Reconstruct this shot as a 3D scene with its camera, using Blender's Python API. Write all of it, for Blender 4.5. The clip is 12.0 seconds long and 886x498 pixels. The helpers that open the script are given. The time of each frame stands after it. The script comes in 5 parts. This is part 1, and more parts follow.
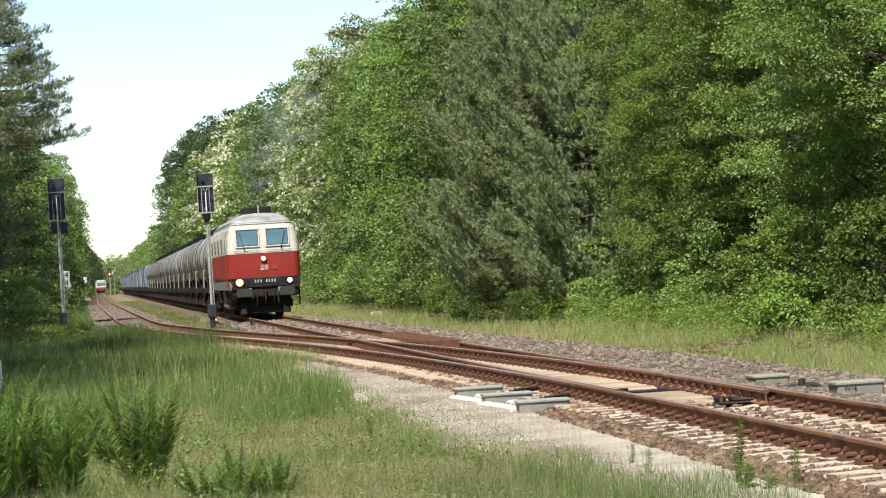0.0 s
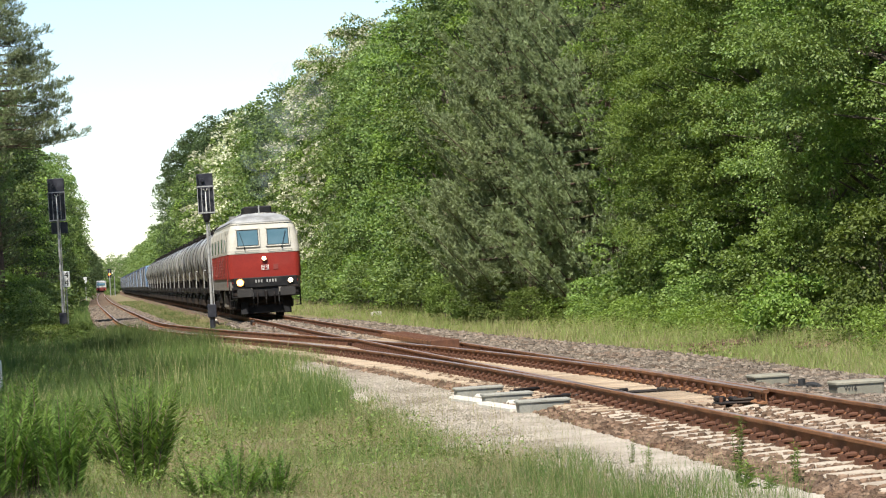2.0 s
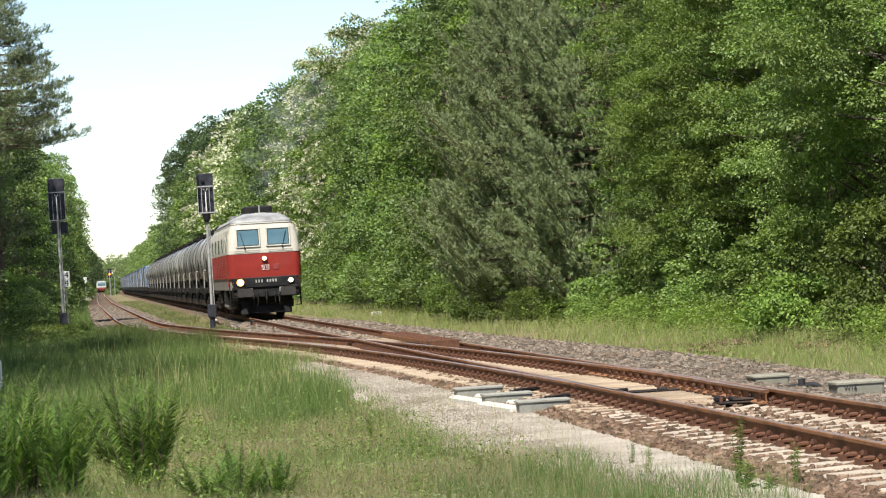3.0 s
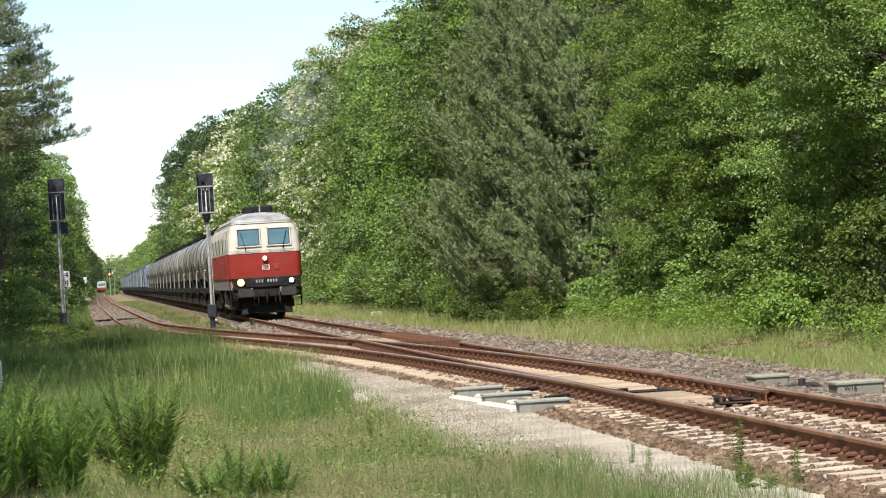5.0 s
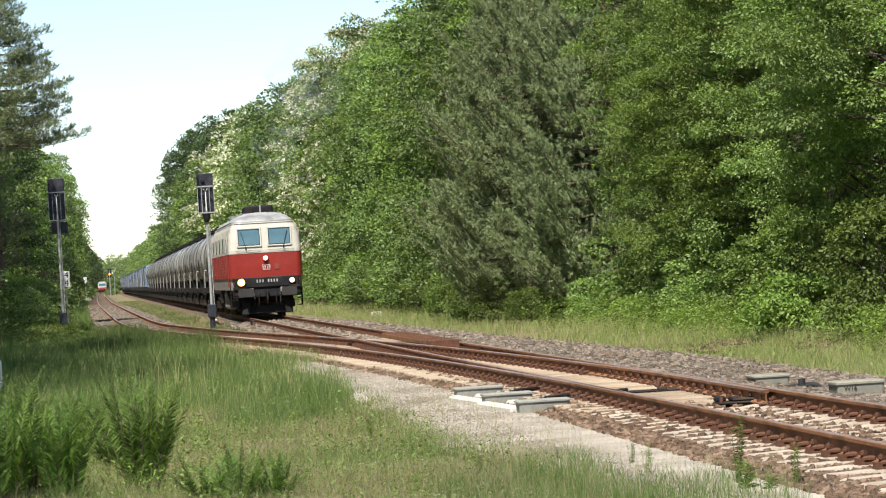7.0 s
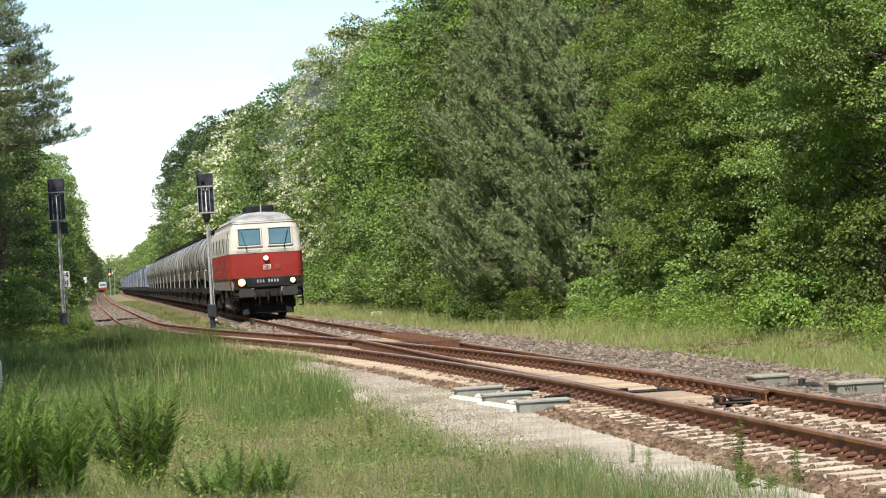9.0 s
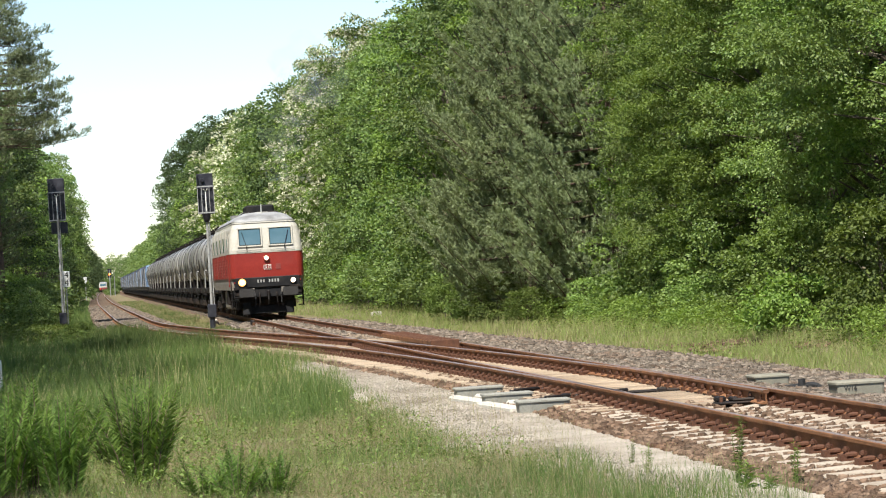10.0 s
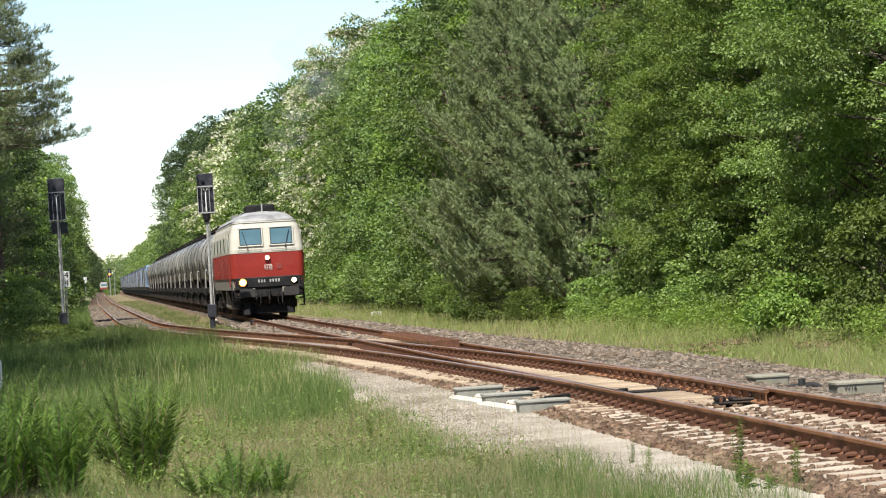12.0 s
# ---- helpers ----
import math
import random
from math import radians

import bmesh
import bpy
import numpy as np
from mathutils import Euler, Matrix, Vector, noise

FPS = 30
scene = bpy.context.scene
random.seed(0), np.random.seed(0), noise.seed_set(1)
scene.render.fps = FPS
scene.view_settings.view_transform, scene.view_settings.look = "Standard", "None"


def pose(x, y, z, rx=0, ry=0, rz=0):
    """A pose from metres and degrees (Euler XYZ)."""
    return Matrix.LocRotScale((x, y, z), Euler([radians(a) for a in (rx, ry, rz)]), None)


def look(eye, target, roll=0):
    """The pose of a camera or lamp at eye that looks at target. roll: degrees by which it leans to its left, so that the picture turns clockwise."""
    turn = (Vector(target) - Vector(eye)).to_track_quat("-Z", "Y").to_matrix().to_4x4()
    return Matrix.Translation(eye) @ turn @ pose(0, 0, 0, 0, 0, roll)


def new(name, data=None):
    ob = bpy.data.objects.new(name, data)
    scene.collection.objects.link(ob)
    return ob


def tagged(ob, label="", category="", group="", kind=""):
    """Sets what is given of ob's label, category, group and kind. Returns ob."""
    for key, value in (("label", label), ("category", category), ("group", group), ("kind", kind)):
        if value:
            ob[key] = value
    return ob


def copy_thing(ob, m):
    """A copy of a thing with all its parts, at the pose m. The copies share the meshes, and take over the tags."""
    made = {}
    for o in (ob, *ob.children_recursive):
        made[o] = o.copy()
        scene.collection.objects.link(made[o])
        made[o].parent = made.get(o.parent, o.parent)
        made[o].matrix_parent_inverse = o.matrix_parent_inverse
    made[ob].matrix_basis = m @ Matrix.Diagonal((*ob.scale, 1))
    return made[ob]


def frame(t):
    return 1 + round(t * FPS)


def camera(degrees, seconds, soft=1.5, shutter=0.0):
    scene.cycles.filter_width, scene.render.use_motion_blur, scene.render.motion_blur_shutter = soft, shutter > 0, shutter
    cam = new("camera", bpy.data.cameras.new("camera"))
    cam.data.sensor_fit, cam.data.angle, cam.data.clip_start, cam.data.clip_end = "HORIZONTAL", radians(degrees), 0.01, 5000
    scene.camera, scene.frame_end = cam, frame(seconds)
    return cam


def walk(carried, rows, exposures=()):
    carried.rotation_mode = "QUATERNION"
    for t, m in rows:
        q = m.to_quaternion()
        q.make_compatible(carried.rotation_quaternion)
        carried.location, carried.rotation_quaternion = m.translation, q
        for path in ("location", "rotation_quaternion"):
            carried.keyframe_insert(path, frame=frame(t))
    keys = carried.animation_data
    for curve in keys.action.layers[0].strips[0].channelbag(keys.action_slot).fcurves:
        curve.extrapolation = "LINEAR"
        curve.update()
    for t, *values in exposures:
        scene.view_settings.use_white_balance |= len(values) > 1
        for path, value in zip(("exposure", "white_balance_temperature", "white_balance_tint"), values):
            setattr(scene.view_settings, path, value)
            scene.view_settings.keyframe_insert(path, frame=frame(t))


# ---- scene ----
# camera on a tripod beside the line, long lens, leaning a little
cam = camera(15.605, 12.0, soft=1.15)
EYE = Vector((0.0, 0.0, 1.575))
PAN, PITCH, ROLL = 0.106455, 0.005809, -3.386
AIM = EYE + 100 * Vector((math.sin(PAN) * math.cos(PITCH), math.cos(PAN) * math.cos(PITCH), math.sin(PITCH)))
walk(cam, [(0.0, look(EYE, AIM, ROLL)), (12.0, look(EYE, AIM, ROLL))])
scene.view_settings.exposure = 1.12

# daylight: high sun from behind the camera's left shoulder
SUN_ELEV, SUN_AZ = radians(55), radians(204)      # azimuth clockwise from +Y
world = bpy.data.worlds.new("sky")
scene.world = world
world.use_nodes = True
wt = world.node_tree
sky = wt.nodes.new("ShaderNodeTexSky")
sky.sky_type, sky.sun_disc = "NISHITA", False
sky.sun_elevation, sky.sun_rotation = SUN_ELEV, SUN_AZ
sky.altitude = 600
sky.air_density, sky.dust_density, sky.ozone_density = 1.0, 0.0, 3.2
bg = wt.nodes["Background"]
bg.inputs["Strength"].default_value = 0.08
wt.links.new(sky.outputs[0], bg.inputs["Color"])
sun = new("sun", bpy.data.lights.new("sun", "SUN"))
sun.data.energy, sun.data.angle, sun.data.color = 4.4, radians(0.55), (1.0, 0.95, 0.87)
SUN_DIR = Vector((math.sin(SUN_AZ) * math.cos(SUN_ELEV), math.cos(SUN_AZ) * math.cos(SUN_ELEV), math.sin(SUN_ELEV)))
sun.matrix_world = look(SUN_DIR * 300, (0, 0, 0))


# ---------- materials ----------
def material(name, dark, light, rough=0.7, metal=0.0, scale=6.0, fine=60.0, bump=0.3, spread=0.0, stain=None, stain_scale=1.5, stain_amount=0.5, spec=0.4):
    """Two colours mixed by coarse and fine noise, a stain of its own shape, relief, and a shift from piece to piece."""
    m = bpy.data.materials.new(name)
    m.use_nodes = True
    nt = m.node_tree
    nd, ln = nt.nodes, nt.links
    b = nd["Principled BSDF"]
    tc = nd.new("ShaderNodeTexCoord")
    n1, n2 = nd.new("ShaderNodeTexNoise"), nd.new("ShaderNodeTexNoise")
    n1.inputs["Scale"].default_value, n1.inputs["Detail"].default_value = scale, 4
    n2.inputs["Scale"].default_value, n2.inputs["Detail"].default_value = fine, 3
    for n in (n1, n2):
        ln.new(tc.outputs["Object"], n.inputs["Vector"])
    add = nd.new("ShaderNodeMath")
    add.operation = "MULTIPLY_ADD"
    add.inputs[1].default_value = 0.5
    half = nd.new("ShaderNodeMath")
    half.operation = "MULTIPLY"
    half.inputs[1].default_value = 0.5
    ln.new(n2.outputs["Fac"], half.inputs[0])
    ln.new(n1.outputs["Fac"], add.inputs[0])
    ln.new(half.outputs[0], add.inputs[2])
    ramp = nd.new("ShaderNodeValToRGB")
    ramp.color_ramp.elements[0].position, ramp.color_ramp.elements[1].position = 0.34, 0.66
    ramp.color_ramp.elements[0].color, ramp.color_ramp.elements[1].color = (*dark, 1), (*light, 1)
    ln.new(add.outputs[0], ramp.inputs[0])
    out = ramp.outputs[0]
    if stain:
        n3 = nd.new("ShaderNodeTexNoise")
        n3.inputs["Scale"].default_value, n3.inputs["Detail"].default_value = stain_scale, 6
        ln.new(tc.outputs["Object"], n3.inputs["Vector"])
        r3 = nd.new("ShaderNodeValToRGB")
        r3.color_ramp.elements[0].position, r3.color_ramp.elements[1].position = 0.48, 0.66
        r3.color_ramp.elements[1].color = (stain_amount, stain_amount, stain_amount, 1)
        ln.new(n3.outputs["Fac"], r3.inputs[0])
        mx = nd.new("ShaderNodeMixRGB")
        ln.new(r3.outputs[0], mx.inputs[0])
        ln.new(out, mx.inputs[1])
        mx.inputs[2].default_value = (*stain, 1)
        out = mx.outputs[0]
    if spread:
        geo, hsv, mr = nd.new("ShaderNodeNewGeometry"), nd.new("ShaderNodeHueSaturation"), nd.new("ShaderNodeMapRange")
        inf, sm, fr = nd.new("ShaderNodeObjectInfo"), nd.new("ShaderNodeMath"), nd.new("ShaderNodeMath")
        sm.operation, fr.operation = "ADD", "FRACT"
        ln.new(geo.outputs["Random Per Island"], sm.inputs[0])
        ln.new(inf.outputs["Random"], sm.inputs[1])
        ln.new(sm.outputs[0], fr.inputs[0])
        ln.new(fr.outputs[0], mr.inputs["Value"])
        mr.inputs["To Min"].default_value, mr.inputs["To Max"].default_value = 1 - spread, 1 + spread
        ln.new(mr.outputs[0], hsv.inputs["Value"])
        ln.new(out, hsv.inputs["Color"])
        out = hsv.outputs[0]
    ln.new(out, b.inputs["Base Color"])
    b.inputs["Roughness"].default_value, b.inputs["Metallic"].default_value = rough, metal
    b.inputs["Specular IOR Level"].default_value = spec
    if bump:
        bp = nd.new("ShaderNodeBump")
        bp.inputs["Strength"].default_value, bp.inputs["Distance"].default_value = bump, 0.02
        ln.new(n2.outputs["Fac"], bp.inputs["Height"])
        ln.new(bp.outputs[0], b.inputs["Normal"])
    return m


def leafy(name, dark, light, rough=0.5, through_light=0.3, tint=(1.15, 1.25, 0.5), patch=0.35, spread=0.28):
    """Leaves: colour from leaf to leaf, from bough to bough and from plant to plant; some light passes through."""
    m = bpy.data.materials.new(name)
    m.use_nodes = True
    nt = m.node_tree
    nd, ln = nt.nodes, nt.links
    b = nd["Principled BSDF"]
    geo, tc, inf = nd.new("ShaderNodeNewGeometry"), nd.new("ShaderNodeTexCoord"), nd.new("ShaderNodeObjectInfo")
    n1 = nd.new("ShaderNodeTexNoise")
    n1.inputs["Scale"].default_value, n1.inputs["Detail"].default_value = patch, 3
    ln.new(tc.outputs["Object"], n1.inputs["Vector"])
    a = nd.new("ShaderNodeMath")
    a.operation, a.inputs[1].default_value = "MULTIPLY", 0.45
    ln.new(geo.outputs["Random Per Island"], a.inputs[0])
    c = nd.new("ShaderNodeMath")
    c.operation, c.inputs[1].default_value = "MULTIPLY_ADD", 0.55
    ln.new(n1.outputs["Fac"], c.inputs[0])
    ln.new(a.outputs[0], c.inputs[2])
    ramp = nd.new("ShaderNodeValToRGB")
    ramp.color_ramp.elements[0].position, ramp.color_ramp.elements[1].position = 0.25, 0.75
    ramp.color_ramp.elements[0].color, ramp.color_ramp.elements[1].color = (*dark, 1), (*light, 1)
    ln.new(c.outputs[0], ramp.inputs[0])
    hsv, mr, mh = nd.new("ShaderNodeHueSaturation"), nd.new("ShaderNodeMapRange"), nd.new("ShaderNodeMapRange")
    mr.inputs["To Min"].default_value, mr.inputs["To Max"].default_value = 1 - spread, 1 + spread
    mh.inputs["To Min"].default_value, mh.inputs["To Max"].default_value = 0.492, 0.508
    ln.new(inf.outputs["Random"], mr.inputs["Value"])
    ln.new(inf.outputs["Random"], mh.inputs["Value"])
    ln.new(mr.outputs[0], hsv.inputs["Value"])
    ln.new(mh.outputs[0], hsv.inputs["Hue"])
    ln.new(ramp.outputs[0], hsv.inputs["Color"])
    ln.new(hsv.outputs[0], b.inputs["Base Color"])
    b.inputs["Roughness"].default_value, b.inputs["Specular IOR Level"].default_value = rough + 0.12, 0.25
    tr, mix, tn = nd.new("ShaderNodeBsdfTranslucent"), nd.new("ShaderNodeMixShader"), nd.new("ShaderNodeMixRGB")
    tn.blend_type, tn.inputs[0].default_value, tn.inputs[2].default_value = "MULTIPLY", 1.0, (*tint, 1)
    ln.new(hsv.outputs[0], tn.inputs[1])
    ln.new(tn.outputs[0], tr.inputs["Color"])
    mix.inputs[0].default_value = through_light
    ln.new(b.outputs[0], mix.inputs[1])
    ln.new(tr.outputs[0], mix.inputs[2])
    ln.new(mix.outputs[0], nd["Material Output"].inputs["Surface"])
    return m


def glowing(name, colour, strength):
    m = bpy.data.materials.new(name)
    m.use_nodes = True
    b = m.node_tree.nodes["Principled BSDF"]
    b.inputs["Base Color"].default_value = (*colour, 1)
    b.inputs["Emission Color"].default_value, b.inputs["Emission Strength"].default_value = (*colour, 1), strength
    return m


M_SOIL = material("soil_and_moss", (0.120, 0.100, 0.058), (0.250, 0.205, 0.135), 1.0, scale=0.7, fine=9, bump=0.6, stain=(0.07, 0.095, 0.028), stain_scale=0.35, stain_amount=0.7, spec=0.0)
M_SAND = material("sandy_gravel", (0.285, 0.250, 0.200), (0.450, 0.402, 0.332), 0.95, scale=2.2, fine=45, bump=1.0, stain=(0.19, 0.155, 0.115), stain_scale=0.8, stain_amount=0.5, spec=0.0)
M_SANDFILL = material("brown_sand", (0.205, 0.150, 0.100), (0.325, 0.250, 0.175), 0.95, scale=1.2, fine=28, bump=0.7, stain=(0.13, 0.085, 0.055), stain_scale=0.9, stain_amount=0.6, spec=0.1)
M_BALLAST = material("ballast_bed", (0.075, 0.054, 0.040), (0.185, 0.142, 0.105), 1.0, scale=3, fine=22, bump=0.9, stain=(0.10, 0.052, 0.03), stain_scale=0.6, stain_amount=0.6, spec=0.0)
M_STONE = material("ballast_stone", (0.098, 0.080, 0.063), (0.215, 0.180, 0.144), 0.95, scale=8, fine=60, bump=0.5, spread=0.5, stain=(0.10, 0.055, 0.032), stain_scale=1.2, stain_amount=0.5, spec=0.05)
M_RUSTSTONE = material("rusty_ballast_stone", (0.085, 0.055, 0.037), (0.200, 0.140, 0.098), 0.95, scale=8, fine=60, bump=0.5, spread=0.5, stain=(0.09, 0.042, 0.022), stain_scale=1.2, stain_amount=0.55, spec=0.05)
M_RUST = material("rusted_rail_steel", (0.150, 0.064, 0.028), (0.290, 0.142, 0.068), 0.75, 0.1, scale=3, fine=70, bump=0.35, stain=(0.075, 0.036, 0.02), stain_scale=2.0, stain_amount=0.7, spec=0.2)
M_RAILTOP = material("worn_rail_head", (0.24, 0.165, 0.13), (0.42, 0.34, 0.30), 0.42, 0.55, scale=1.2, fine=40, bump=0.08, stain=(0.22, 0.11, 0.055), stain_scale=0.8, stain_amount=0.6)
M_CLIP = material("rusted_fastening", (0.06, 0.025, 0.014), (0.14, 0.06, 0.03), 0.75, 0.2, scale=10, fine=80, bump=0.4)
M_SLEEPER = material("concrete_sleeper", (0.285, 0.235, 0.178), (0.44, 0.378, 0.30), 0.9, scale=2.5, fine=50, bump=0.35, spread=0.14, stain=(0.24, 0.145, 0.085), stain_scale=1.6, stain_amount=0.6, spec=0.2)
M_TIMBER = material("weathered_sleeper", (0.235, 0.178, 0.12), (0.37, 0.295, 0.212), 0.9, scale=3, fine=40, bump=0.4, spread=0.18, stain=(0.15, 0.095, 0.058), stain_scale=1.1, stain_amount=0.55, spec=0.15)
M_OLDTIMBER = material("dark_old_sleeper", (0.085, 0.068, 0.052), (0.175, 0.145, 0.112), 0.9, scale=3, fine=40, bump=0.4, stain=(0.06, 0.045, 0.032), stain_scale=1.1, stain_amount=0.55, spec=0.15)
M_CONCRETE = material("grey_concrete", (0.135, 0.130, 0.105), (0.215, 0.21, 0.175), 0.9, scale=4, fine=50, bump=0.3, stain=(0.09, 0.088, 0.07), stain_scale=2.5, stain_amount=0.5, spec=0.2)
M_PALECONC = material("pale_concrete", (0.42, 0.39, 0.33), (0.58, 0.55, 0.48), 0.9, scale=5, fine=50, bump=0.25, stain=(0.28, 0.25, 0.2), stain_scale=3, stain_amount=0.5, spec=0.2)
M_BLACK = material("black_paint", (0.008, 0.008, 0.009), (0.020, 0.020, 0.021), 0.65, scale=4, fine=40, bump=0.1, stain=(0.035, 0.03, 0.026), stain_scale=2.0, stain_amount=0.5, spec=0.15)
M_GREASE = material("greasy_dark_steel", (0.007, 0.006, 0.006), (0.024, 0.020, 0.018), 0.6, 0.2, scale=5, fine=40, bump=0.3, stain=(0.055, 0.04, 0.03), stain_scale=2, stain_amount=0.6, spec=0.2)
M_GALV = material("galvanised_steel", (0.27, 0.27, 0.26), (0.42, 0.42, 0.40), 0.55, 0.3, scale=6, fine=50, bump=0.1, stain=(0.2, 0.18, 0.15), stain_scale=2.5, stain_amount=0.4)
M_WHITE = material("white_paint", (0.66, 0.65, 0.60), (0.82, 0.81, 0.77), 0.45, scale=3, fine=30, bump=0.05)
M_BARK = material("tree_bark", (0.045, 0.038, 0.028), (0.115, 0.098, 0.072), 0.95, scale=3, fine=25, bump=0.9, spec=0.1)
M_PINEBARK = material("pine_bark", (0.075, 0.052, 0.04), (0.16, 0.115, 0.085), 0.95, scale=3, fine=25, bump=0.9, spec=0.1)

L_OAK = leafy("oak_leaves", (0.074, 0.126, 0.032), (0.262, 0.345, 0.115), 0.34, 0.38)
L_OAKBRIGHT = leafy("fresh_leaves", (0.076, 0.130, 0.026), (0.240, 0.325, 0.086), 0.40, 0.38)
L_FAR = leafy("mixed_leaves", (0.074, 0.126, 0.040), (0.228, 0.302, 0.108), 0.40, 0.38)
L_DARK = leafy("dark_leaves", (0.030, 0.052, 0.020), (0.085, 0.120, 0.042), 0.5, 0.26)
L_PINE = leafy("pine_needles", (0.150, 0.190, 0.096), (0.300, 0.352, 0.185), 0.6, 0.3, (1.05, 1.1, 0.6), spread=0.08)
# browner copy of the needles, with the left side's shade in its colour
L_PINESHADE = leafy("shaded_pine_needles", (0.075, 0.092, 0.045), (0.180, 0.200, 0.105), 0.6, 0.25, (1.05, 1.1, 0.6))
L_BLOSSOM = leafy("cream_blossom", (0.42, 0.43, 0.27), (0.68, 0.68, 0.48), 0.7, 0.3, (1, 1, 0.9))
L_GRASS = leafy("meadow_grass", (0.055, 0.096, 0.022), (0.148, 0.205, 0.062), 0.5, 0.34, (1.1, 1.15, 0.55), patch=0.5)
L_STRAW = leafy("seeding_grass", (0.20, 0.19, 0.085), (0.36, 0.33, 0.17), 0.7, 0.3, (1, 1, 0.7), patch=0.6)
L_WEED = leafy("weed_leaves", (0.070, 0.108, 0.024), (0.175, 0.230, 0.062), 0.5, 0.32, patch=0.8)
L_PALEWEED = leafy("pale_weed_leaves", (0.105, 0.145, 0.050), (0.270, 0.315, 0.150), 0.6, 0.3, patch=0.8)
L_HAY = leafy("withered_grass", (0.22, 0.165, 0.095), (0.42, 0.335, 0.215), 0.8, 0.25, (1, 1, 0.8), patch=0.9)
L_FERN = leafy("fern_fronds", (0.048, 0.098, 0.017), (0.165, 0.265, 0.052), 0.5, 0.36, patch=1.2, spread=0.08)
L_VERGE = leafy("verge_grass_blades", (0.118, 0.158, 0.040), (0.270, 0.318, 0.105), 0.55, 0.34, (1.1, 1.1, 0.6), patch=0.5)


# ---------- mesh helpers ----------
def thing(name, bm, mat, label, category, group="", kind="", at=None):
    me = bpy.data.meshes.new(name)
    bm.to_mesh(me)
    bm.free()
    me.materials.append(mat)
    ob = tagged(new(name, me), label, category, group, kind)
    if at is not None:
        ob.matrix_basis = at
    return ob


def holder(name, at, label, category, group="", kind=""):
    ob = tagged(new(name), label, category, group, kind)
    ob.empty_display_size = 0.2
    ob.matrix_basis = at
    return ob


def part(name, bm, mat, parent, label="", at=None):
    me = bm
    if isinstance(bm, bmesh.types.BMesh):
        me = bpy.data.meshes.new(name)
        bm.to_mesh(me)
        bm.free()
        me.materials.append(mat)
    ob = tagged(new(name, me), label)
    ob.parent = parent
    if at is not None:
        ob.matrix_basis = at
    return ob


def mesh_of(name, bm, mat):
    me = bpy.data.meshes.new(name)
    bm.to_mesh(me)
    bm.free()
    me.materials.append(mat)
    return me


def box(bm, x, y, z, sx, sy, sz, bevel=0.0, turn=None):
    """A box centred on x, y and standing on z."""
    m = Matrix.Translation((x, y, z + sz / 2))
    if turn is not None:
        m = m @ turn
    r = bmesh.ops.create_cube(bm, size=1.0, matrix=m @ Matrix.Diagonal((sx, sy, sz, 1)))
    if bevel:
        es = list({e for v in r["verts"] for e in v.link_edges})
        bmesh.ops.bevel(bm, geom=es, offset=bevel, segments=1, affect="EDGES", profile=0.5)
    return bm


def rod(bm, a, b, r0, r1=None, seg=8):
    a, b = Vector(a), Vector(b)
    d = b - a
    m = Matrix.Translation((a + b) / 2) @ d.to_track_quat("Z", "Y").to_matrix().to_4x4()
    bmesh.ops.create_cone(bm, cap_ends=True, segments=seg, radius1=r0, radius2=r0 if r1 is None else r1, depth=d.length, matrix=m)
    return bm


def sweep(bm, profile, path, closed=True, cap=True):
    """Sweeps a profile of (side, up) points along path, whose side stays level."""
    rings = []
    n = len(path)
    for i in range(n):
        d = (Vector(path[min(i + 1, n - 1)]) - Vector(path[max(i - 1, 0)])).normalized()
        side = d.cross(Vector((0, 0, 1))).normalized()
        rings.append([bm.verts.new(Vector(path[i]) + side * u + Vector((0, 0, 1)) * v) for u, v in profile])
    k = len(profile)
    for i in range(n - 1):
        for j in range(k if closed else k - 1):
            q = (j + 1) % k
            bm.faces.new((rings[i][j], rings[i][q], rings[i + 1][q], rings[i + 1][j]))
    if cap and closed:
        bm.faces.new(rings[0][::-1])
        bm.faces.new(rings[-1])
    bmesh.ops.recalc_face_normals(bm, faces=bm.faces)
    return bm


def loft(bm, rings, cap=True):
    vs = [[bm.verts.new(p) for p in ring] for ring in rings]
    k = len(vs[0])
    for a, b in zip(vs, vs[1:]):
        for j in range(k):
            q = (j + 1) % k
            bm.faces.new((a[j], a[q], b[q], b[j]))
    if cap:
        bm.faces.new(vs[0][::-1])
        bm.faces.new(vs[-1])
    bmesh.ops.recalc_face_normals(bm, faces=bm.faces)
    return bm


def one(fn, *a, **k):
    bm = bmesh.new()
    fn(bm, *a, **k)
    return bm


def smooth(ob):
    me = ob.data if hasattr(ob, "data") else ob
    me.shade_smooth()
    return ob


rng = np.random.default_rng(7)


def unit(v):
    return v / np.maximum(np.linalg.norm(v, axis=-1, keepdims=True), 1e-9)


def quads_mesh(name, verts, mat):
    """A mesh of loose four-cornered faces from an array of shape n, 4, 3."""
    n = len(verts)
    me = bpy.data.meshes.new(name)
    me.vertices.add(4 * n)
    me.vertices.foreach_set("co", np.asarray(verts, dtype=np.float32).ravel())
    me.loops.add(4 * n)
    me.loops.foreach_set("vertex_index", np.arange(4 * n, dtype=np.int32))
    me.polygons.add(n)
    me.polygons.foreach_set("loop_start", np.arange(0, 4 * n, 4, dtype=np.int32))
    me.materials.append(mat)
    me.update(calc_edges=True)
    return me


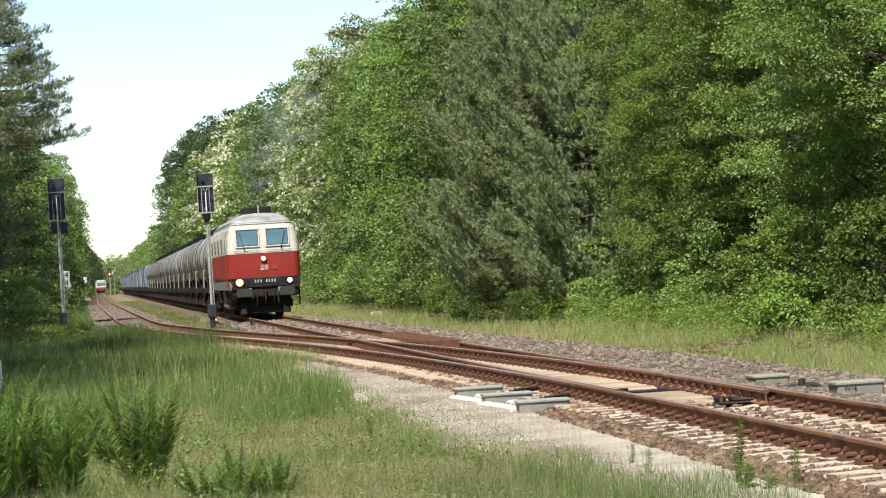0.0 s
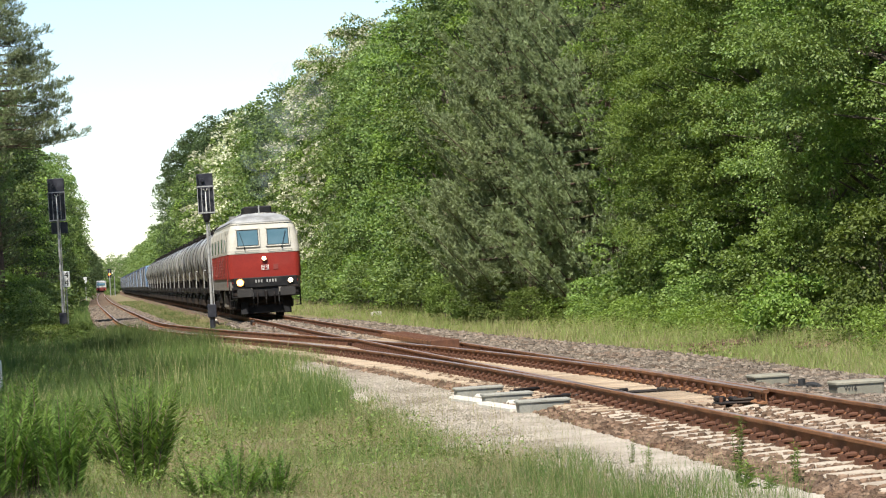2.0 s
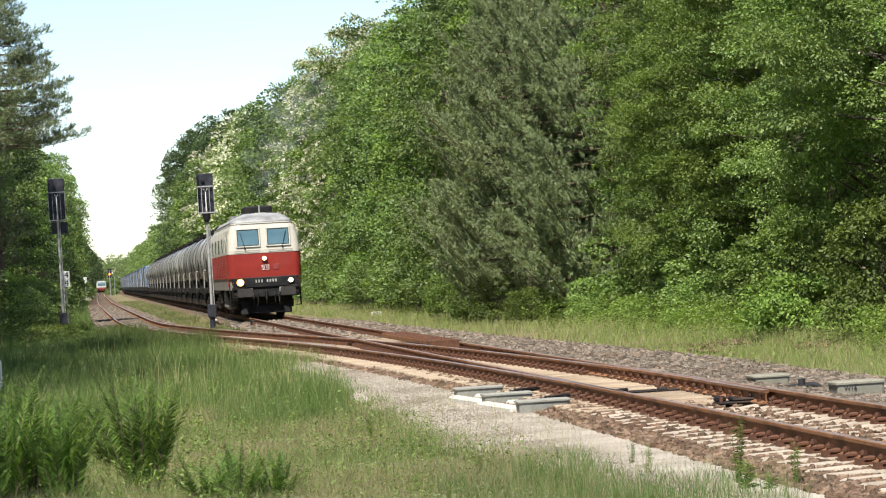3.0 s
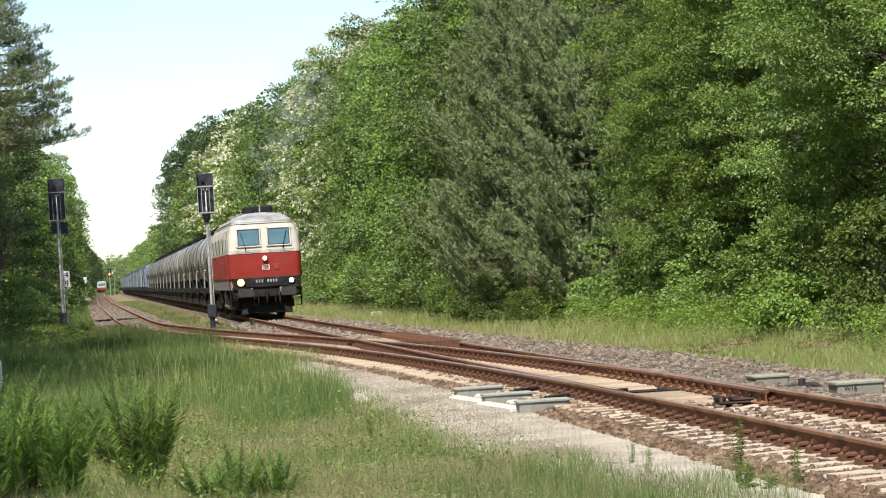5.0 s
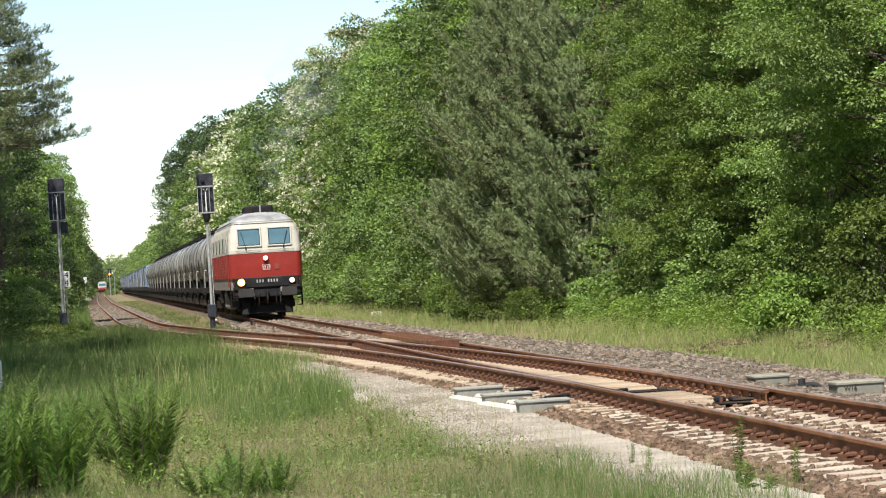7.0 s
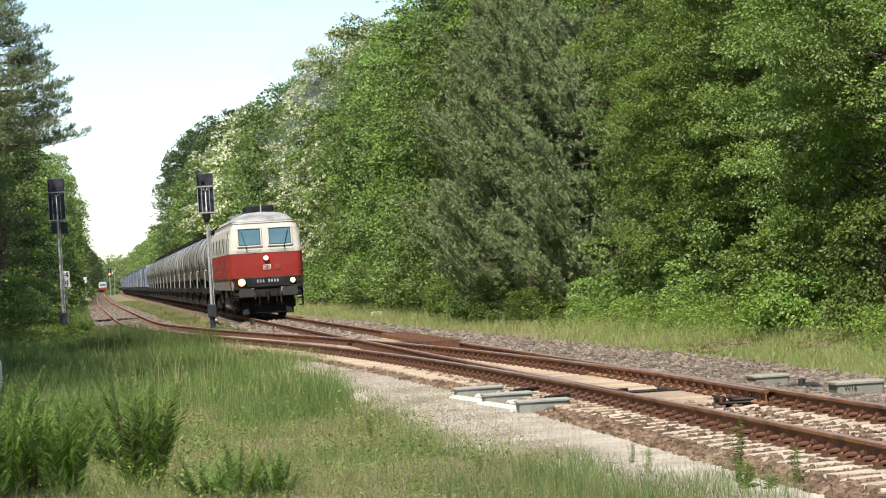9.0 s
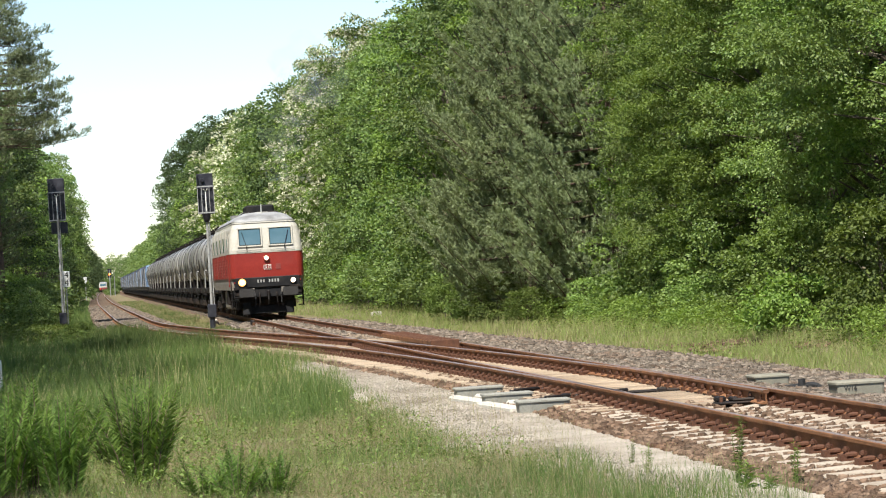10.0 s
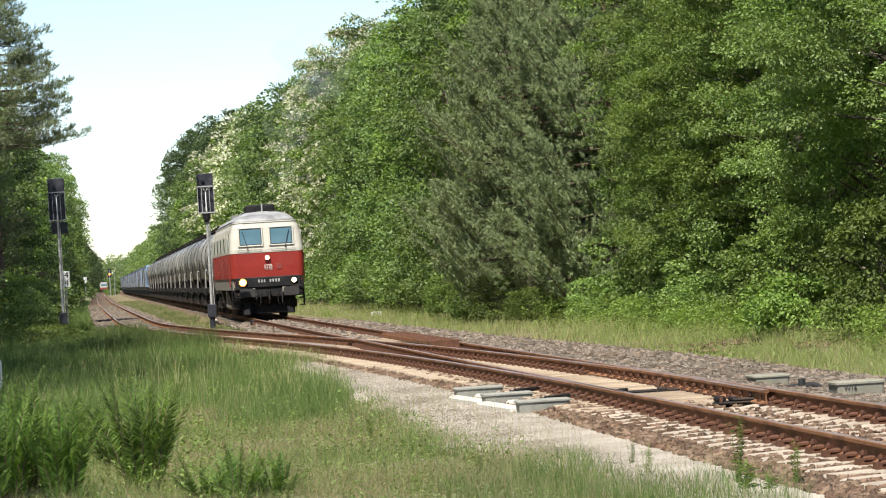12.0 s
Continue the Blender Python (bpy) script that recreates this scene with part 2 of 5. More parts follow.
def leaves(name, pos, tip, up, length, width, mat, fold=0.25, belly=0.45):
    """Folded pointed leaves at pos, growing along tip, with their upper side towards up."""
    tip, length, width = unit(tip), np.asarray(length)[:, None], np.asarray(width)[:, None]
    side = unit(np.cross(tip, up))
    nrm = np.cross(side, tip)
    mid = pos + tip * length * belly + nrm * width * fold
    v = np.stack([pos, mid + side * width / 2, pos + tip * length - nrm * length * 0.12, mid - side * width / 2], 1)
    return quads_mesh(name, v, mat)


def blades(name, pos, lean, height, width, mat):
    """Grass blades of two faces: a straight foot and a bent, narrowing tip."""
    n = len(pos)
    a = rng.uniform(0, 2 * np.pi, n)
    side = np.stack([np.cos(a), np.sin(a), np.zeros(n)], 1) * np.asarray(width)[:, None] / 2
    h = np.asarray(height)[:, None]
    up = np.array([0, 0, 1.0])
    m = pos + up * h * 0.55 + lean * h * 0.22
    t = pos + up * h + lean * h * 0.75
    q1 = np.stack([pos - side, pos + side, m + side * 0.75, m - side * 0.75], 1)
    q2 = np.stack([m - side * 0.75, m + side * 0.75, t + side * 0.12, t - side * 0.12], 1)
    return quads_mesh(name, np.concatenate([q1, q2]), mat)


# ---------- plan of the lines: rail head at z = 0, the main line straight along +Y ----------
TRACK_X, HALF = 6.7474, 0.7175
KNOTS = [(35, 6.7474), (45, 6.667), (55, 6.425), (65, 6.021), (75, 5.457), (85, 4.731), (95, 3.92), (105, 3.16), (117, 2.45), (128, 1.88), (140, 1.60), (158, 1.42), (176, 1.32), (220, 1.06), (300, 0.66), (450, 0.35), (860, 0.5), (1050, 0.95), (1225, 1.75), (1400, 3.2), (1600, 5.5)]
KY, KX = np.array([k[0] for k in KNOTS], float), np.array([k[1] for k in KNOTS])
KS = np.gradient(KX, KY)
KS[0] = 0.0


def loop_x(y):
    """Centre of the branch line at y: straight, then off through the turnout to the loop."""
    if y <= KY[0]:
        return TRACK_X
    i = int(min(np.searchsorted(KY, y) - 1, len(KY) - 2))
    h = KY[i + 1] - KY[i]
    t = (y - KY[i]) / h
    return float((2 * t ** 3 - 3 * t ** 2 + 1) * KX[i] + (t ** 3 - 2 * t ** 2 + t) * h * KS[i] + (3 * t ** 2 - 2 * t ** 3) * KX[i + 1] + (t ** 3 - t ** 2) * h * KS[i + 1])


def bed_right(y):
    return float(np.interp(y, [15, 30, 44, 55, 66, 85, 120, 200], [10.9, 11.0, 10.9, 11.0, 10.9, 10.5, 10.0, 9.4]))


def bed_left(y):
    return min(5.35, loop_x(y) - 1.35) if y < 100 else 4.95


def path_left(y):
    return float(np.interp(y, [15, 23.2, 25.5, 27.4, 30.3, 33.4, 42.8, 57, 75, 88, 97], [5.2, 4.75, 4.3, 4.05, 4.15, 3.65, 3.65, 4.0, 4.0, 3.3, 2.7]))


def ground_z(x, y):
    return -0.34 + 0.04 * noise.noise((x * 0.35, y * 0.35, 0)) + 0.02 * noise.noise((x * 1.7, y * 1.7, 3)) + 0.3 * min(1.0, max(0.0, (x - 11.0) / 6)) + 0.15 * min(1.0, max(0.0, (-1.5 - x) / 5))


def build_ground():
    xs = [-2500, -600, -150, -60, -30, -18, -12] + list(np.arange(-9, 16.01, 0.5)) + [18, 21, 26, 35, 60, 150, 600, 2500]
    ys = [-600, -100, -20, 5, 14] + list(np.arange(18, 70, 0.6)) + list(np.arange(70, 160, 2.5)) + list(np.arange(160, 600, 20)) + [700, 900, 1200, 1600, 2200, 3500]
    verts = [(x, y, ground_z(x, y)) for y in ys for x in xs]
    w = len(xs)
    faces = [(j * w + i, j * w + i + 1, (j + 1) * w + i + 1, (j + 1) * w + i) for j in range(len(ys) - 1) for i in range(w - 1)]
    me = bpy.data.meshes.new("ground")
    me.from_pydata(verts, [], faces)
    me.shade_smooth()
    me.materials.append(M_SOIL)
    tagged(new("ground", me), "mossy brown soil under the meadow grass", "ground", kind="structure")


def strip(name, rows, mat, label, category):
    """A sheet from rows of points across the line, row after row along it."""
    w = len(rows[0])
    verts = [p for r in rows for p in r]
    faces = [(j * w + i, j * w + i + 1, (j + 1) * w + i + 1, (j + 1) * w + i) for j in range(len(rows) - 1) for i in range(w - 1)]
    me = bpy.data.meshes.new(name)
    me.from_pydata(verts, [], faces)
    me.materials.append(mat)
    return tagged(new(name, me), label, category, kind="structure")


def build_beds():
    ys = list(np.arange(14, 100, 1.0)) + list(np.arange(100, 200, 4.0)) + list(np.arange(200, 1600, 50.0))
    rows = []
    for y in ys:
        a, b = bed_left(y), bed_right(y)
        n = 0.05 * noise.noise((y * 0.8, 1, 0))
        rows.append([(a - 0.15 + n, y, -0.40), (a + 0.05 + n, y, -0.25), (a + 0.3, y, -0.215), ((a + b) / 2, y, -0.205), (8.35, y, -0.20), (8.9 + n, y, -0.30), (b + n * 3, y, -0.36), (b + 0.5 + n * 3, y, -0.52)])
    strip("ballast", rows, M_BALLAST, "brown stone ballast bed under the main line", "ballast")
    rows = []
    for y in [v for v in ys if v > 84]:
        c = loop_x(y)
        rows.append([(c - 2.0, y, -0.47), (c - 1.5, y, -0.225), (c, y, -0.212), (c + 1.5, y, -0.225), (c + 2.0, y, -0.47)])
    strip("ballast", rows, M_BALLAST, "brown ballast bed under the loop line", "ballast")
    rows = []
    for y in np.arange(14, 100, 0.8):
        a, b = path_left(y), bed_left(y) + 0.2
        n = 0.12 * noise.noise((y * 0.6, 7, 0))
        rows.append([(a - 0.6 + n, y, -0.44), (a + n, y, -0.285), ((a + b) / 2, y, -0.25), (max(b, a + 0.3), y, -0.252)])
    strip("gravel_path", rows, M_SAND, "pale sandy gravel path beside the track", "path")


RAIL = [(-0.07, -0.16), (0.07, -0.16), (0.07, -0.148), (0.009, -0.125), (0.009, -0.042), (0.036, -0.034), (0.036, -0.006), (0.028, 0.0), (-0.028, 0.0), (-0.036, -0.006), (-0.036, -0.034), (-0.009, -0.042), (-0.009, -0.125), (-0.07, -0.148)]


def rail_ys(a, b):
    ys, y = [], a
    while y < b:
        ys.append(y)
        y += 1.5 if y < 200 else 40
    return ys + [b]


def rail(name, fx, a, b, parent, label=""):
    bm = sweep(bmesh.new(), RAIL, [(fx(y), y, 0) for y in rail_ys(a, b)])
    for f in bm.faces:
        f.material_index = 1 if f.normal.z > 0.8 and f.calc_center_median().z > -0.02 else 0
    me = mesh_of(name, bm, M_RUST)
    me.materials.append(M_RAILTOP)
    return part(name, me, None, parent, label)


build_ground()
build_beds()
main_line = holder("track_main", pose(0, 0, 0), "rusty straight railway track on concrete sleepers", "railway track", kind="structure")
branch = holder("track_branch", pose(0, 0, 0), "rusty branching railway track with turnout blades", "railway track", kind="structure")
rail("rail", lambda y: TRACK_X + HALF, 14, 1000, main_line)
rail("rail", lambda y: TRACK_X - HALF + 0.012, 37.5, 1000, main_line)
rail("rail", lambda y: loop_x(y) - HALF, 14, 1550, branch)
rail("rail", lambda y: loop_x(y) + HALF - 0.13 * max(0.0, (46 - y) / 10.5) ** 1.3, 35.6, 1550, branch)


# ---------- the train ----------
M_RED = material("faded_red_paint", (0.190, 0.017, 0.012), (0.255, 0.026, 0.017), 0.45, scale=1.5, fine=25, bump=0.04, stain=(0.20, 0.030, 0.022), stain_scale=1.2, stain_amount=0.6)
M_CREAM = material("dusty_white_paint", (0.37, 0.35, 0.295), (0.49, 0.47, 0.405), 0.45, scale=1.5, fine=20, bump=0.04, stain=(0.31, 0.285, 0.235), stain_scale=1.5, stain_amount=0.5)
M_ROOF = material("sooty_grey_roof", (0.22, 0.22, 0.215), (0.36, 0.36, 0.35), 0.6, scale=1.5, fine=20, bump=0.15, stain=(0.12, 0.115, 0.11), stain_scale=1.2, stain_amount=0.7)
M_SKIRT = material("grimy_grey_frame", (0.14, 0.125, 0.105), (0.26, 0.235, 0.20), 0.65, scale=3, fine=30, bump=0.15, stain=(0.10, 0.07, 0.045), stain_scale=2, stain_amount=0.6)
M_TANK = material("grimy_tank_steel", (0.25, 0.238, 0.222), (0.46, 0.44, 0.415), 0.36, 0.15, scale=0.9, fine=14, bump=0.08, spread=0.35, stain=(0.06, 0.055, 0.05), stain_scale=0.5, stain_amount=0.75)
M_BLUE = material("weathered_grey_blue_paint", (0.065, 0.078, 0.098), (0.125, 0.145, 0.175), 0.5, scale=1, fine=14, bump=0.05, spread=0.35, stain=(0.07, 0.075, 0.085), stain_scale=0.8, stain_amount=0.6, spec=0.0)
M_PALEBLUE = material("pale_blue_paint", (0.17, 0.27, 0.42), (0.27, 0.38, 0.54), 0.5, scale=1, fine=14, bump=0.05, spread=0.25, spec=0.0)
M_GLASS = material("tinted_window_glass", (0.055, 0.115, 0.135), (0.09, 0.155, 0.18), 0.04, scale=0.6, fine=2, bump=0.0, spec=1.0)
M_WHEEL = material("brown_wheel_steel", (0.035, 0.026, 0.02), (0.09, 0.065, 0.05), 0.6, 0.4, scale=5, fine=30, bump=0.2)
# orange halo and bright core of the left lamp's glare, as emissive colours
M_LAMP_HALO = glowing("headlamp_halo", (1.0, 0.42, 0.10), 1.2)
M_LAMP_HOT = glowing("headlamp_core", (1.0, 0.80, 0.42), 3.0)
M_LAMP_WHITE = glowing("white_headlamp", (1.0, 0.78, 0.50), 2.2)
M_DARKRED = material("dull_red_paint", (0.15, 0.03, 0.025), (0.24, 0.05, 0.04), 0.5, scale=2, fine=20, bump=0.03)
M_RUBBER = material("black_rubber", (0.010, 0.010, 0.010), (0.025, 0.025, 0.025), 0.8, scale=10, fine=60, bump=0.1)

LOCO_Y = 132.1


def plan(w, y0, y1, r, z, n=5):
    """Outline in plan of half width w, from y0 to y1, with corners rounded by r."""
    pts = []
    for cx, cy, a0 in ((w - r, y0 + r, -90), (w - r, y1 - r, 0), (-w + r, y1 - r, 90), (-w + r, y0 + r, 180)):
        for i in range(n + 1):
            a = radians(a0 + 90 * i / n)
            pts.append((cx + r * math.cos(a), cy + r * math.sin(a), z))
    return pts


def tiers(*levels):
    bm = bmesh.new()
    loft(bm, [plan(w, y0, y1, r, z) for z, w, y0, y1, r in levels])
    return bm


def frame_ring(bm, x, z, w, h, t, d, y=0.0):
    box(bm, x, y, z + h / 2 - t, w, d, t, 0.012)
    box(bm, x, y, z - h / 2, w, d, t, 0.012)
    for s in (-1, 1):
        box(bm, x + s * (w - t) / 2, y, z - h / 2, t, d, h, 0.012)
    return bm


def wheelset_mesh(name, radius=0.5):
    bm = bmesh.new()
    rod(bm, (-0.95, 0, 0), (0.95, 0, 0), 0.085, seg=10)
    for s in (-1, 1):
        rod(bm, (s * 0.68, 0, 0), (s * 0.715, 0, 0), radius + 0.028, seg=24)
        rod(bm, (s * 0.715, 0, 0), (s * 0.80, 0, 0), radius, seg=24)
        rod(bm, (s * 0.80, 0, 0), (s * 0.84, 0, 0), 0.2, seg=12)
        for k in range(5):
            a = k * 2 * math.pi / 5
            rod(bm, (s * 0.80, 0.3 * math.cos(a), 0.3 * math.sin(a)), (s * 0.812, 0.3 * math.cos(a), 0.3 * math.sin(a)), 0.05, seg=8)
    return mesh_of(name, bm, M_WHEEL)


def bogie_mesh(axles, z, x=1.03):
    bm = bmesh.new()
    a, b = min(axles) - 0.75, max(axles) + 0.75
    for s in (-1, 1):
        box(bm, s * x, (a + b) / 2, z + 0.12, 0.14, b - a, 0.26, 0.03)
        for y in axles:
            box(bm, s * (x + 0.03), y, z - 0.17, 0.26, 0.34, 0.34, 0.04)
            for q in (-0.42, 0.42):
                rod(bm, (s * (x + 0.02), y + q, z - 0.1), (s * (x + 0.02), y + q, z + 0.2), 0.095, seg=10)
                box(bm, s * (x + 0.02), y + q, z - 0.16, 0.2, 0.22, 0.06)
        rod(bm, (s * (x + 0.1), a + 0.3, z - 0.05), (s * (x + 0.1), b - 0.3, z + 0.02), 0.03, seg=6)
    for y in (a + 0.1, b - 0.1, (a + b) / 2 + 0.4):
        box(bm, 0, y, z + 0.06, 2 * x, 0.2, 0.24, 0.02)
    return bm


def buffer_mesh(name):
    bm = bmesh.new()
    rod(bm, (0, 0.03, 0), (0, 0.36, 0), 0.09, seg=12)
    rod(bm, (0, 0.36, 0), (0, 0.62, 0), 0.14, seg=12)
    rod(bm, (0, 0.0, 0), (0, 0.035, 0), 0.25, seg=20)
    return mesh_of(name, bm, M_BLACK)


def oblong_buffer():
    bm = bmesh.new()
    rod(bm, (0, 0.03, 0), (0, 0.62, 0), 0.13, seg=12)
    loft(bm, [[(x, y, z) for x, z, _ in plan(0.31, -0.17, 0.17, 0.08, 0, 3)] for y in (0.0, 0.035)])
    return mesh_of("buffer", bm, M_BUFFER)


M_BUFFER = material("worn_grey_buffer", (0.020, 0.019, 0.018), (0.052, 0.048, 0.045), 0.6, 0.2, scale=5, fine=30, bump=0.1, stain=(0.02, 0.018, 0.016), stain_scale=3, stain_amount=0.6)
LOCO_BUFFER = oblong_buffer()
WHEELSETS = []      # spun in motions(): the part, its place, its radius
WHEEL_BIG, WHEEL_SMALL, BUFFER = wheelset_mesh("wheelset", 0.525), wheelset_mesh("wheelset", 0.46), buffer_mesh("buffer")


def build_loco():
    ob = holder("diesel_locomotive", pose(TRACK_X, LOCO_Y, 0), "red and white diesel locomotive with lit headlamps", "locomotive")
    L = 20.3
    part("underframe", tiers((1.16, 1.43, 0.62, L - 0.1, 0.12), (1.62, 1.45, 0.60, L - 0.1, 0.15)), M_SKIRT, ob, "grimy grey underframe")
    body = part("body", tiers((1.62, 1.475, 0.44, L, 0.26), (2.1, 1.48, 0.42, L, 0.26), (2.645, 1.475, 0.42, L, 0.26)), M_RED, ob, "faded red lower body")
    upper = part("cab_band", tiers((2.645, 1.478, 0.42, L, 0.26), (2.76, 1.478, 0.43, L, 0.26), (3.25, 1.44, 0.53, L, 0.30), (3.62, 1.36, 0.61, L, 0.34), (3.84, 1.25, 0.68, L, 0.38)), M_CREAM, ob, "dusty white upper body")
    part("gutter", tiers((3.835, 1.28, 0.64, L, 0.38), (3.87, 1.27, 0.65, L, 0.38)), M_CREAM, ob)
    roof = part("roof", tiers((3.868, 1.24, 0.68, L, 0.38), (3.98, 1.17, 0.88, L, 0.45), (4.10, 1.03, 1.2, L, 0.5), (4.20, 0.86, 1.7, L, 0.5), (4.27, 0.66, 2.4, L, 0.4), (4.30, 0.3, 3.1, L, 0.2)), M_ROOF, ob, "sooty grey rounded roof")
    # waist strip and its pale line
    part("waist_strip", tiers((2.62, 1.492, 0.405, L + 0.01, 0.27), (2.665, 1.492, 0.405, L + 0.01, 0.27)), M_CREAM, ob)
    rake = pose(0, 0, 0, -12.0)
    for s in (-1, 1):
        at = pose(s * 0.615, 0.515, 3.255) @ rake
        frame_ob = part("window_frame", frame_ring(bmesh.new(), 0, 0, 1.0, 0.80, 0.06, 0.08), M_CREAM, ob, "", at)
        part("windscreen", one(box, 0, 0.0, -0.335, 0.88, 0.04, 0.67, 0.03), M_GLASS, frame_ob, "tinted windscreen")
        part("rubber_seal", frame_ring(bmesh.new(), 0, 0, 0.885, 0.675, 0.022, 0.052), M_RUBBER, frame_ob)
        bm = one(rod, (s * 0.15, -0.05, -0.42), (s * 0.32, -0.06, 0.22), 0.012, seg=6)
        rod(bm, (s * 0.15, -0.06, -0.5), (s * 0.15, -0.05, -0.40), 0.03, seg=6)
        part("wiper", bm, M_BLACK, frame_ob, "black windscreen wiper")
    # handrail under the windscreens
    bm = bmesh.new()
    for s in (-1, 1):
        rod(bm, (s * 0.2, 0.36, 2.74), (s * 1.15, 0.36, 2.74), 0.014, seg=6)
        for x in (0.2, 0.65, 1.15):
            rod(bm, (s * x, 0.36, 2.74), (s * x, 0.45, 2.74), 0.012, seg=6)
    part("handrail", bm, M_GALV, ob)
    # headlamps
    # left glass is enlarged and orange to stand for the glare round its core
    for x, z, r, lamp in ((-1.03, 1.455, 0.15, M_LAMP_HALO), (1.03, 1.455, 0.095, M_LAMP_WHITE), (0.0, 2.40, 0.085, M_LAMP_WHITE)):
        ho = part("headlamp", one(rod, (x, 0.33, z), (x, 0.62, z), r + 0.03, seg=20), M_GREASE if z < 2 else M_RED, ob, "round headlamp housing")
        part("lamp_glass", one(rod, (x, 0.315, z), (x, 0.33, z), r, seg=20), lamp, ho, "glowing headlamp glass")
        if x < 0:
            part("lamp_bulb", one(rod, (x, 0.30, z), (x, 0.317, z), r * 0.7, seg=16), M_LAMP_HOT, ho, "bright core of the lamp's glare")
        if z < 2:
            h2 = part("marker_lamp", one(rod, (x * 0.985 + math.copysign(0.27, x), 0.45, z), (x * 0.985 + math.copysign(0.27, x), 0.60, z), 0.085, seg=14), M_GREASE, ob)
            part("lens", one(rod, (x * 0.985 + math.copysign(0.27, x), 0.44, z), (x * 0.985 + math.copysign(0.27, x), 0.455, z), 0.06, seg=14), M_RED, h2)
    # emblem and crest as plain shapes
    part("emblem", frame_ring(bmesh.new(), 0.03, 2.03, 0.30, 0.20, 0.018, 0.012, 0.412), M_WHITE, ob, "small white framed emblem")
    for x in (-0.04, 0.10):
        part("emblem_bar", frame_ring(bmesh.new(), x, 2.03, 0.08, 0.11, 0.014, 0.012, 0.412), M_WHITE, ob)
    part("crest", one(box, 0.46, 0.412, 1.93, 0.2, 0.014, 0.22, 0.004), M_DARKRED, ob, "small dark crest plate")
    # number plate zone, bars only
    part("plate_panel", one(box, 0, 0.50, 1.22, 2.62, 0.2, 0.42, 0.03), M_BLACK, ob, "black lower front panel")
    for i in range(8):
        if i != 3:
            part("plate_bar", one(box, -0.38 + i * 0.115, 0.395, 1.42, 0.06, 0.012, 0.12), M_GALV, ob)
    # buffer beam and running gear at the front
    part("buffer_beam", one(box, 0, 0.62, 0.82, 2.75, 0.3, 0.46, 0.03), M_BLACK, ob, "black buffer beam")
    for s in (-1, 1):
        part("buffer", LOCO_BUFFER, None, ob, "dull grey oblong buffer", pose(s * 0.875, -0.05, 1.03))
        part("marker_panel", one(box, s * 1.12, 0.38, 1.16, 0.5, 0.05, 0.1, 0.01), M_GREASE, ob)
        bm = one(box, s * 0.86, 0.8, 0.14, 0.34, 0.05, 0.5, 0.02, turn=pose(0, 0, 0, -8, 0, s * 14))
        part("rail_guard", bm, M_BLACK, ob)
        bm = bmesh.new()
        for z in (0.42, 0.72, 1.02):
            box(bm, s * 1.36, 1.15, z, 0.22, 0.5, 0.035, 0.008)
        for y in (0.9, 1.4):
            box(bm, s * 1.44, y, 0.42, 0.03, 0.05, 1.2)
        part("cab_steps", bm, M_GREASE, ob)
        for y in (0.95, 1.65):
            part("grab_rail", one(rod, (s * 1.5, y, 1.3), (s * 1.5, y, 2.6), 0.011, seg=6), M_RED, ob)
        for x in (0.35, 0.52):
            bm = bmesh.new()
            pts = [Vector((s * x, 0.46, 1.0)), Vector((s * x, 0.28, 0.88)), Vector((s * x, 0.27, 0.6)), Vector((s * (x + 0.05), 0.36, 0.45))]
            for a, b in zip(pts, pts[1:]):
                rod(bm, a, b, 0.026, seg=6)
            part("brake_hose", bm, M_RUBBER if x > 0.4 else M_GREASE, ob)
        part("socket_box", one(box, s * 0.62, 0.46, 1.0, 0.16, 0.12, 0.2, 0.02), M_SKIRT, ob)
        part("step_plate", one(box, s * 1.18, 0.46, 0.92, 0.36, 0.05, 0.22, 0.02), M_GREASE, ob)
    bm = one(box, 0, 0.4, 0.9, 0.12, 0.34, 0.2, 0.03)
    rod(bm, (0, 0.22, 0.98), (0, 0.16, 0.72), 0.04, seg=8)
    rod(bm, (0, 0.16, 0.72), (0, 0.24, 0.55), 0.035, seg=8)
    part("coupling_hook", bm, M_GREASE, ob)
    part("plough", one(box, 0, 0.95, 0.16, 1.9, 0.08, 0.34, 0.02, turn=pose(0, 0, 0, -12)), M_BLACK, ob)
    # sides: cab window, door, panel ribs, grilles
    for s in (-1, 1):
        cw = part("window_frame", frame_ring(bmesh.new(), 0, 0, 0.78, 0.66, 0.05, 0.05), M_CREAM, ob, "", pose(s * 1.43, 1.35, 3.18, 0, 0, 90))
        part("side_window", one(box, 0, 0, -0.29, 0.7, 0.035, 0.58, 0.02), M_RUBBER, cw, "dark cab side window")
        dr = part("cab_door", one(box, s * 1.478, 2.2, 1.66, 0.03, 0.62, 0.96, 0.01), M_RED, ob)
        part("door_top", one(box, s * 1.462, 2.2, 2.67, 0.03, 0.62, 0.7, 0.01), M_CREAM, dr)
        part("door_glass", one(box, s * 1.488, 2.2, 2.78, 0.02, 0.42, 0.48, 0.01), M_GLASS, dr)
        for k, y in enumerate(np.arange(3.4, 18.5, 1.85)):
            part("side_panel", one(box, s * 1.468, y + 0.7, 2.72, 0.035, 1.25, 0.62, 0.015), M_GLASS if k % 2 else M_CREAM, ob)
            gr = bmesh.new()
            for z in np.arange(1.78, 2.5, 0.12):
                box(gr, s * 1.482, y + 0.7, z, 0.03, 1.2, 0.06, 0.008)
            part("louvre", gr, M_RED, ob)
        for y in np.arange(3.2, 19.6, 1.85):
            part("rib", one(box, s * 1.485, y, 1.66, 0.03, 0.07, 0.98, 0.008), M_RED, ob)
            part("window_post", one(box, s * 1.472, y, 2.68, 0.03, 0.12, 0.95, 0.008), M_CREAM, ob)
